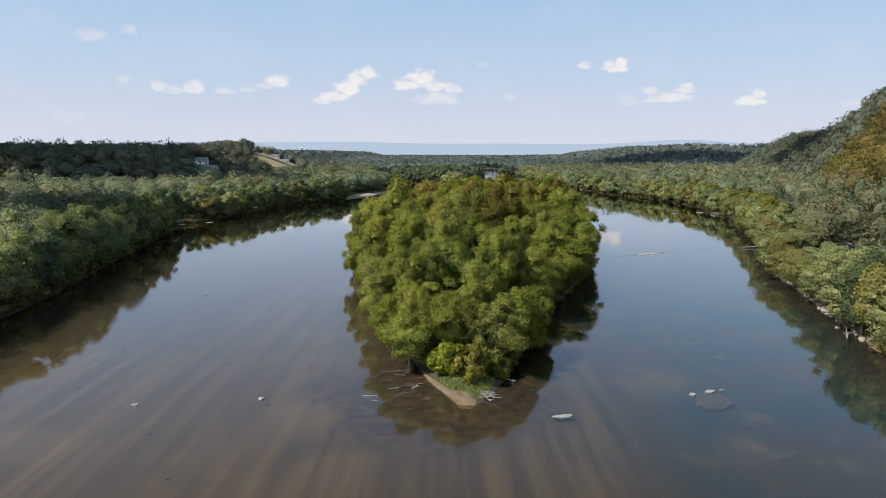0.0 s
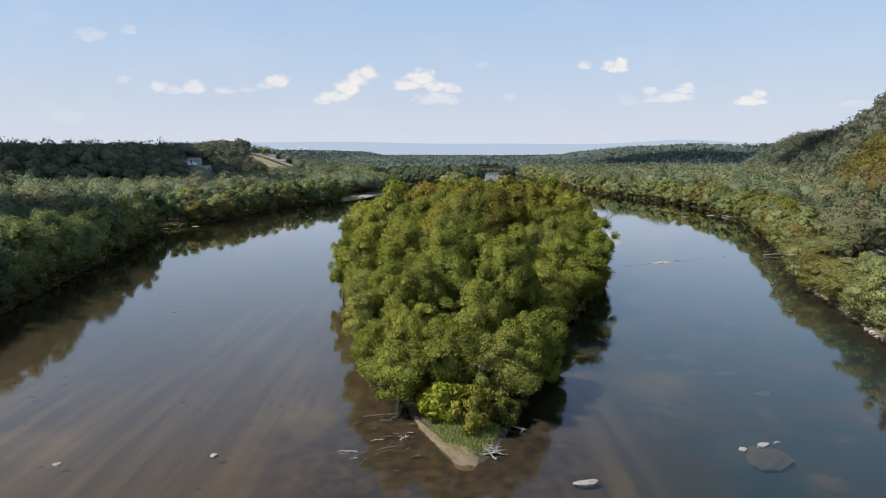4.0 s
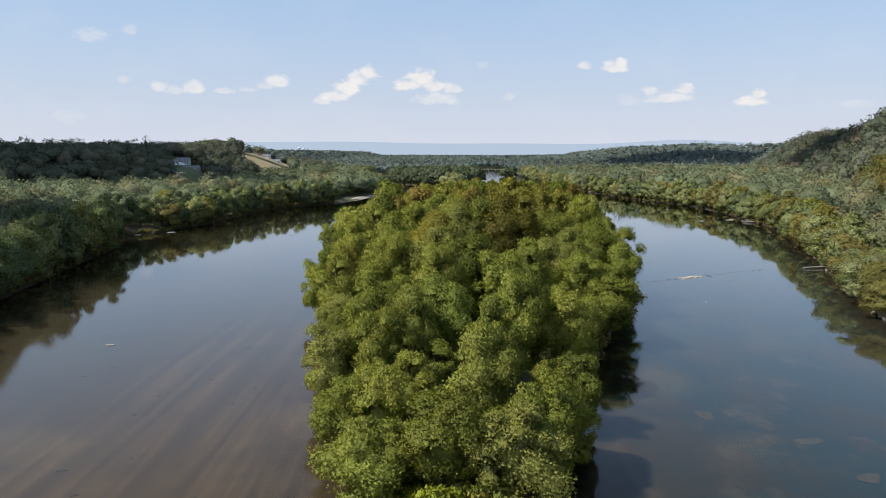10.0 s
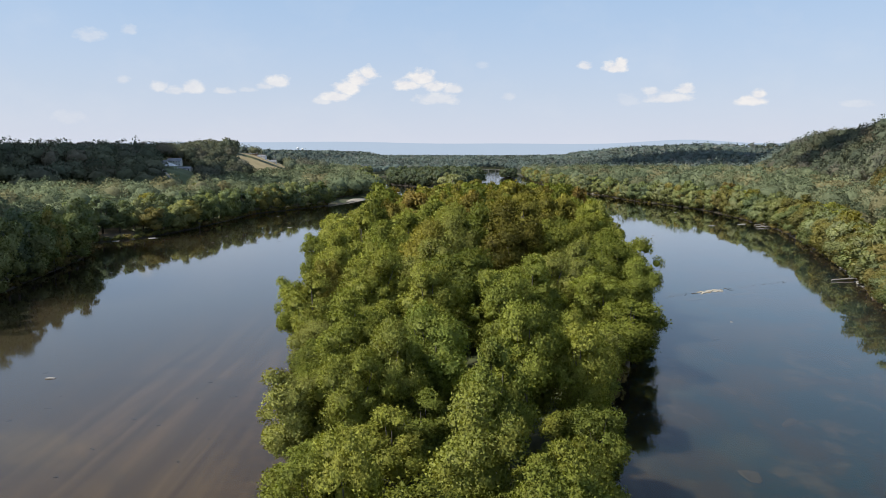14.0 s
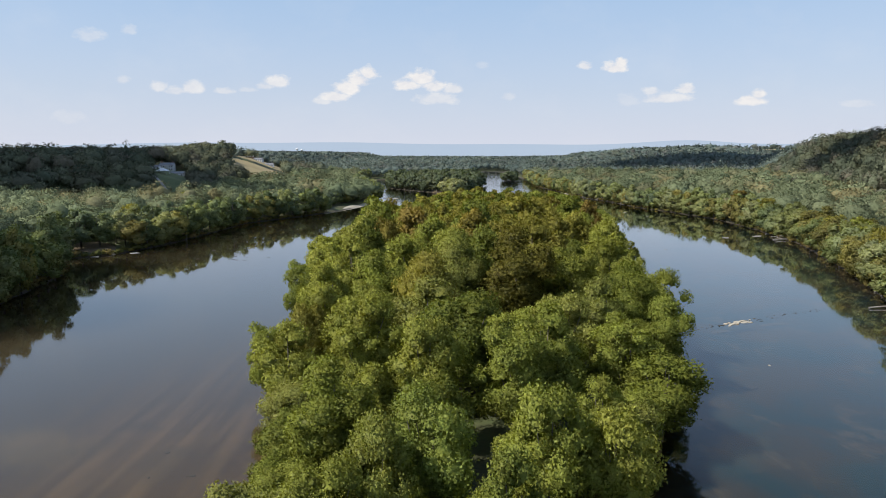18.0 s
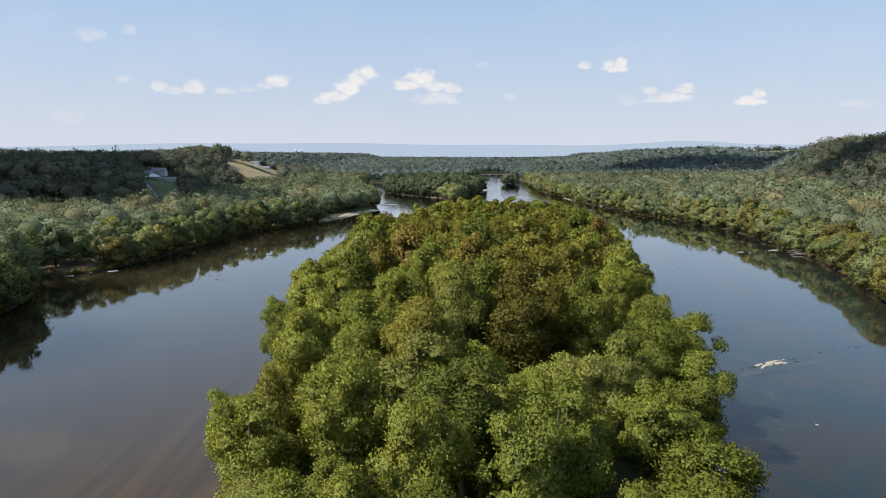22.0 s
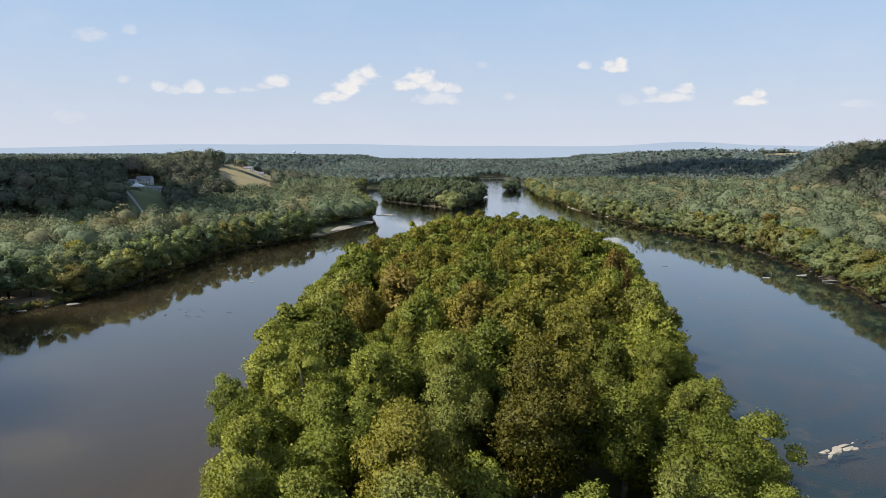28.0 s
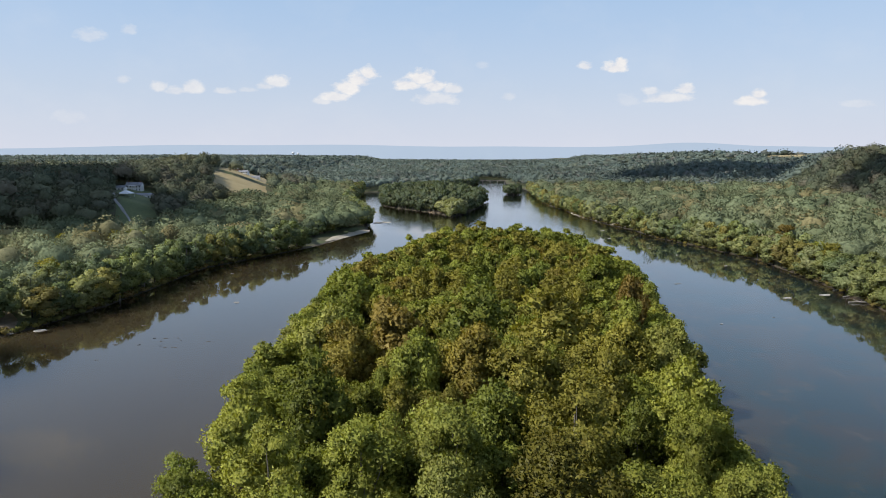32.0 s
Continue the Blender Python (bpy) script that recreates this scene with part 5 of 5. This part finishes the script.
# drowned ledges and boulders under the right-hand channel
LEDGES = [(44.5, 104.5, 5.6, 3.4), (46.5, 85, 4.0, 1.6), (44, 153, 2.4, 2.8), (55.5, 143, 3.6, 1.4), (59, 171, 3.2, 1.6), (76, 259, 8.0, 2.2), (96, 268, 9.0, 2.4), (64, 216, 4.0, 1.6), (57, 131, 3.0, 1.4)]
for i, (x, y, a, b) in enumerate(LEDGES):
    rock("drowned_ledge", x, y, -0.52 if i == 0 else float(ground(x, y)), (a, b * (1.3 if i == 0 else 1), 0.75 if i == 0 else 0.35), (i * 37) % 50 - 10, 1100 + i, "brown rock ledge under shallow water", [SHOAL, LEDGE, SHOAL][i % 3], group="ledges under the water")
# dark snags on the bed of the left-hand channel
r = np.random.default_rng(33)
for k in range(46):
    y = r.uniform(70, 210)
    x = r.uniform(-0.55 * y - 10, -22)
    rock("bed_stone", x, y, float(ground(x, y)), (r.uniform(0.3, 1.1), r.uniform(0.15, 0.4), 0.32), r.uniform(-20, 30), 1200 + k, "dark stone on the shallow river bed", LEDGE, group="stones on the bed")

# ------------------------------------------------------------ stony and sandy shores
r = np.random.default_rng(35)


def shore_point(bank, y):
    b = np.array(bank)
    return float(np.interp(y, b[:, 1], b[:, 0]))


for k in range(150):
    y = r.uniform(112, 300)
    s = r.uniform(0.25, 0.95)
    rock("shore_stone", shore_point(RIGHT_BANK, y) + r.uniform(-0.7, 1.4), y, 0.05 + r.uniform(0, 0.25), (s * 1.3, s, s * 0.6), r.uniform(0, 180), 1300 + k % 9, "pale stone on the bank's edge", [ROCK, SAND][k % 2], group="stones along the right bank")
patch("sandbar", [(-80, 616), (-72, 634), (-61, 666), (-52, 690), (-54, 705), (-60, 697), (-68, 668), (-78, 638)], 0.35, PALE_SAND, "long pale sandbar below the wooded point", "sandbar")
patch("sandbar", [(-56, 744), (-44, 752), (-40, 762), (-48, 768), (-60, 758)], 0.4, PALE_SAND, "small pale sandbar off the point", "sandbar")
patch("sandbar", [(136, 850), (144, 800), (150, 750), (160, 700), (166, 690), (166, 704), (156, 752), (150, 802), (146, 858)], 0.6, PALE_SAND, "pale grassy shore under the trees", "sandbar")
patch("sandbar", [(52, 1006), (62, 1014), (64, 1022), (54, 1030), (44, 1020)], 0.5, SAND, "pale sandbar at the upper island", "sandbar")
patch("sandbar", [(-8, 858), (8, 842), (14, 850), (4, 868), (-14, 880)], 0.4, SAND, "pale sandbar at the upper island", "sandbar")
patch("sand_shelf", [(57, 276), (62, 280), (64.5, 290), (62, 296), (58, 290)], 0.25, SAND, "sandy shelf at the island's edge", "sand")
patch("creek_bank", [(-176, 400), (-160, 378), (-146, 384), (-148, 394), (-165, 412)], 0.4, SAND, "reddish sandy bank at the creek's mouth", "sand")

# ------------------------------------------------------------ railway under the right-hand hill
ys = np.arange(90, 420, 6.0)
path = np.stack([rail_x(ys), ys], -1)
grade = np.maximum(ground(path[:, 0], path[:, 1]), 2.6) + 0.7


def ribbon(name, off0, off1, up0, up1, mat, parent):
    """A strip with a sloped profile laid along the line."""
    way = np.gradient(path, axis=0)
    way /= np.linalg.norm(way, axis=1)[:, None]
    side = np.stack([way[:, 1], -way[:, 0]], -1)
    v = [np.column_stack([path + side * o, grade + u]) for o, u in ((off0 - abs(up1) * 0.8, up0), (off0, up1), (off1, up1), (off1 + abs(up1) * 0.8, up0))]
    n = len(path)
    f = [(k * n + i, k * n + i + 1, (k + 1) * n + i + 1, (k + 1) * n + i) for k in range(3) for i in range(n - 1)]
    return part(name, mesh_of(name, np.vstack(v), np.array(f), mat), None, parent)


track = new("railway")
ribbon("ballast", -2.6, 2.6, -1.6, 0.3, BALLAST, track)
ribbon("rail", -0.80, -0.68, 0.3, 0.52, STEEL, track)
ribbon("rail", 0.68, 0.80, 0.3, 0.52, STEEL, track)
tie = box(bmesh.new(), 0, 0, 0, 2.6, 0.24, 0.14, 0.02)
tie_mesh = bpy.data.meshes.new("sleeper")
tie.to_mesh(tie_mesh)
tie.free()
tie_mesh.materials.append(BARK)
for y in np.arange(196, 300, 0.75):
    o = new("sleeper", tie_mesh)
    o.parent = track
    o.matrix_basis = pose(float(rail_x(y)), y, float(np.interp(y, ys, grade)) + 0.31, 0, 0, -18)
tagged(track, "single railway track on pale ballast under the wooded hill", "railway")

# ------------------------------------------------------------ house on the left-hand hill
def walls(bm, sx, sy, sz, t=0.3):
    for x, y, a, b in ((0, sy / 2, sx, t), (0, -sy / 2, sx, t), (-sx / 2, 0, t, sy - t), (sx / 2, 0, t, sy - t)):
        box(bm, x, y, 0, a, b, sz)
    return bm


def gable(sx, sy, rise, eave=0.5, thick=0.25):
    """A pitched roof with thickness, ridge along x, eaves at height 0."""
    bm = bmesh.new()
    a, b = sx / 2 + eave, sy / 2 + eave
    prof = [(-b, -0.1), (0, rise), (b, -0.1), (b, -0.1 - thick), (0, rise - thick), (-b, -0.1 - thick)]
    ends = [[bm.verts.new((x, y, z)) for y, z in prof] for x in (-a, a)]
    for i in range(6):
        j = (i + 1) % 6
        bm.faces.new((ends[0][i], ends[0][j], ends[1][j], ends[1][i]))
    for e in ends:
        bm.faces.new((e[0], e[1], e[4], e[5]))
        bm.faces.new((e[1], e[2], e[3], e[4]))
    bmesh.ops.recalc_face_normals(bm, faces=bm.faces)
    return bm


def gable_end(sy, rise, x):
    bm = bmesh.new()
    pts = [(x - 0.12, -sy / 2, 0), (x - 0.12, sy / 2, 0), (x - 0.12, 0, rise), (x + 0.12, -sy / 2, 0), (x + 0.12, sy / 2, 0), (x + 0.12, 0, rise)]
    v = [bm.verts.new(p) for p in pts]
    for f in ((0, 1, 2), (5, 4, 3), (0, 3, 4, 1), (1, 4, 5, 2), (2, 5, 3, 0)):
        bm.faces.new([v[i] for i in f])
    bmesh.ops.recalc_face_normals(bm, faces=bm.faces)
    return bm


def shift(ob, x, y, z):
    ob.location = (x, y, z)
    return ob


def building(name, x, y, turn, sx, sy, sz, rise, wall, roof, label, storeys=1, bays=5, chimneys=0, columns=0, sink=0.6):
    h = new(name)
    part("wall", walls(bmesh.new(), sx, sy, sz), wall, h)
    for e in (-sx / 2, sx / 2):
        shift(part("gable", gable_end(sy, rise - 0.3, e * 0.985), wall, h), 0, 0, sz)
    shift(part("roof", gable(sx, sy, rise), roof, h), 0, 0, sz + 0.1)
    for s in range(storeys):
        for b in range(bays):
            wx, wz = (b - (bays - 1) / 2) * sx / bays, 0.9 + s * sz / storeys
            door = s == 0 and b == bays // 2
            win = part("door" if door else "window", box(bmesh.new(), 0, 0, 0, 1.3, 0.16, 2.2 if door else 1.6), PLASTER if not door else SLATE, h)
            shift(win, wx, -sy / 2 - 0.16, 0.1 if door else wz)
            if not door:
                part("pane", box(bmesh.new(), 0, -0.1, 0.12, 1.0, 0.06, 1.36), GLASS, win)
    for c in range(chimneys):
        part("chimney", box(bmesh.new(), (c - (chimneys - 1) / 2) * sx * 0.8, 0, sz + rise * 0.4, 1.0, 0.8, rise * 0.6 + 1.5, 0.05), BRICKWORK, h)
    if columns:
        part("porch_roof", box(bmesh.new(), 0, -sy / 2 - 1.6, sz * 0.92, sx * 0.5, 3.0, 0.35), PLASTER, h)
        for c in range(columns):
            bm = bmesh.new()
            bmesh.ops.create_cone(bm, cap_ends=True, segments=10, radius1=0.26, radius2=0.21, depth=sz * 0.92)
            bmesh.ops.translate(bm, verts=bm.verts, vec=((c - (columns - 1) / 2) * sx * 0.45 / max(1, columns - 1), -sy / 2 - 2.9, sz * 0.46))
            part("column", bm, PLASTER, h)
    zs = ground(np.array([x - sx / 2, x + sx / 2, x]), np.array([y - sy / 2, y + sy / 2, y]))
    h.matrix_basis = pose(x, y, float(zs.min()) + 0.15, 0, 0, turn)
    plinth = part("plinth", box(bmesh.new(), 0, 0, -3.0, sx + 0.3, sy + 0.3, 3.05), ROCK, h)
    return tagged(h, label, "house" if storeys > 1 else "building")


building("house", -282, 776, 6, 13.5, 8, 5.8, 2.6, PLASTER, SLATE, "white two-storey house with a columned porch on the wooded hill", 2, 5, 2, 4)
building("long_barn", -267, 750, 3, 24, 8, 3.4, 1.6, PLASTER, SLATE, "long low white building with a grey roof below the house", 1, 7)
building("shed", -286, 756, 3, 9, 6, 3.0, 1.6, PLASTER, SLATE, "low grey-roofed outbuilding beside the house", 1, 3)
building("farmhouse", -283, 1120, -5, 13, 8, 5.2, 2.6, PLASTER, SLATE, "white farmhouse at the edge of a mown field", 2, 4, 1)
building("barn", -267, 1116, 5, 15, 8, 4, 2.6, PLASTER, SLATE, "white barn beside the farmhouse", 1, 4)
building("barn", -298, 1127, 0, 12, 8, 4, 2.6, BRICKWORK, SLATE, "red-brown barn beside the farmhouse", 1, 3)
building("farm_shed", -508, 1482, 8, 40, 12, 5, 3, CANVAS, CANVAS, "long white farm shed on a far rise", 1, 6)
building("farm_shed", -546, 1486, -4, 20, 10, 5, 3, CANVAS, CANVAS, "white farm shed on a far rise", 1, 4)
building("cottage", -212, 905, -12, 8, 6, 3.6, 2.2, PLASTER, SLATE, "small white cottage below the field", 1, 3)


def marquee(x, y):
    m = new("party_tent")
    bm = bmesh.new()
    bmesh.ops.create_cone(bm, cap_ends=False, segments=4, radius1=7.4, radius2=0.6, depth=2.6, matrix=Matrix.Translation((0, 0, 4.0)) @ Matrix.Rotation(radians(45), 4, "Z"))
    part("canopy", bm, CANVAS, m)
    part("valance", walls(bmesh.new(), 10.3, 10.3, 0.5, 0.06), CANVAS, m).location = (0, 0, 2.3)
    for sx in (-5.1, 5.1):
        for sy in (-5.1, 5.1):
            part("pole", mesh_of("pole", *tube([(sx, sy, -0.8), (sx, sy, 2.8)], [0.07, 0.07], 6), PLASTER), None, m)
    m.matrix_basis = pose(x, y, float(ground(x, y)) + 0.2, 0, 0, 5)
    tagged(m, "white peaked party tent on the lawn below the house", "tent")


marquee(-264, 720)


def strip(name, points, half, mat, label, lift=0.12, category="lane"):
    """A lane laid over the ground."""
    p = np.array(points, float)
    k = np.linspace(0, len(p) - 1, len(p) * 8)
    x, y = np.interp(k, np.arange(len(p)), p[:, 0]), np.interp(k, np.arange(len(p)), p[:, 1])
    way = np.gradient(np.stack([x, y], -1), axis=0)
    way /= np.linalg.norm(way, axis=1)[:, None] + 1e-9
    v = []
    for o in (-half, 0, half):
        px, py = x + way[:, 1] * o, y - way[:, 0] * o
        v.append(np.column_stack([px, py, ground(px, py) + lift * (1 if o == 0 else 0.6)]))
    n = len(x)
    f = [(j * n + i, j * n + i + 1, (j + 1) * n + i + 1, (j + 1) * n + i) for j in range(2) for i in range(n - 1)]
    return tagged(new(name, mesh_of(name, np.vstack(v), np.array(f), mat, True)), label, category, kind="structure")


strip("lane", [(-276, 726), (-270, 710), (-262, 695), (-250, 682), (-240, 670), (-234, 662)], 1.4, GRAVEL, "pale gravel drive down the lawn", 0.6)
strip("shore", [(shore_point(RIGHT_BANK, y) + 0.9, y) for y in range(104, 226, 6)], 1.1, SAND, "pale stony rim along the foot of the right bank", 0.18, "shore")


def rect(px, py, a, b, turn, n=9):
    c, s = math.cos(turn), math.sin(turn)
    out = []
    for k in range(4 * n):
        q, w_ = divmod(k, n)
        u = w_ / n * 2 - 1
        e = [(u, -1), (1, u), (-u, 1), (-1, -u)][q]
        out.append((px + c * e[0] * a - s * e[1] * b, py + s * e[0] * a + c * e[1] * b))
    return out


FIELD_KIND = [(LAWN, "mown lawn in front of the hill house", "lawn"), (FIELD, "tan stubble field on the far slope", "field"), (FIELD, "pale mown field on a far rise", "field"),
              (LAWN, "grassy clearing behind the bank's trees", "meadow"), (FIELD, "tan field on the hilltop", "field"),
              (FIELD, "pale sloping field behind the farm buildings", "field")]
for row, (mat, label, cat) in zip(CLEARINGS, FIELD_KIND):
    patch(cat, rect(*row), 0.45, mat, label, cat, 14, "structure")

# ------------------------------------------------------------ far landmarks
def water_tower(x, y, tall, wide):
    t = new("water_tower")
    z = float(ground(x, y))
    part("stem", mesh_of("stem", *tube([(0, 0, -1), (0, 0, tall * 0.6), (0, 0, tall * 0.78)], [wide * 0.3, wide * 0.22, wide * 0.6], 12), CANVAS, True), None, t)
    v, f = BALL2
    part("tank", mesh_of("tank", v * np.array([wide, wide, wide * 0.75]) + np.array([0, 0, tall * 0.85]), f, CANVAS, True), None, t)
    t.matrix_basis = pose(x, y, z)
    tagged(t, "white water tower far off above the woods", "water tower")


water_tower(-668, 3150, 36, 7)
water_tower(-650, 3170, 32, 6)
bridge = new("bridge")
part("deck", box(bmesh.new(), 0, 0, 3.2, 76, 5, 0.8), ROCK, bridge)
for k in range(5):
    part("pier", box(bmesh.new(), -32 + 16 * k, 0, -2, 1.6, 4, 5.2), ROCK, bridge)
bridge.matrix_basis = pose(108, 1590, 0)
tagged(bridge, "low pale bridge over the far river", "bridge")

# high clouds outside the view, whose shade lies on the slopes
def cloud(x, y, z, a, b, c, turn, seed):
    r = np.random.default_rng(seed)
    pieces = []
    v, f = BALL2
    for k in range(16):
        p = r.normal(0, 0.42, 3) * np.array([a, b, c * 0.4])
        q = r.uniform(0.35, 0.6)
        pieces.append((v * (1 + r.normal(0, 0.06, (len(v), 1))) * np.array([a, b, c]) * q + p, f))
    ob = new("cloud", mesh_of("cloud", *gather(pieces), CLOUDY, True))
    ob.matrix_basis = pose(x, y, z, 0, 0, turn)
    tagged(ob, "white fair-weather cloud over the hills", "cloud", "clouds")


def over(x, y, z, high):
    """The place at that height from which a cloud shades the given spot."""
    k = (high - z) / SUN_DIR.z
    return x + SUN_DIR.x * k, y + SUN_DIR.y * k, high


cloud(*over(-400, 745, 30, 1400), 270, 175, 60, -12, 71)
cloud(*over(500, 1400, 30, 1500), 190, 100, 60, 10, 72)
cloud(*over(480, 800, 50, 1450), 65, 100, 50, 10, 73)
# unseen cloud added to darken the near left bank
cloud(*over(-152, 290, 10, 1300), 28, 52, 40, 12, 74)
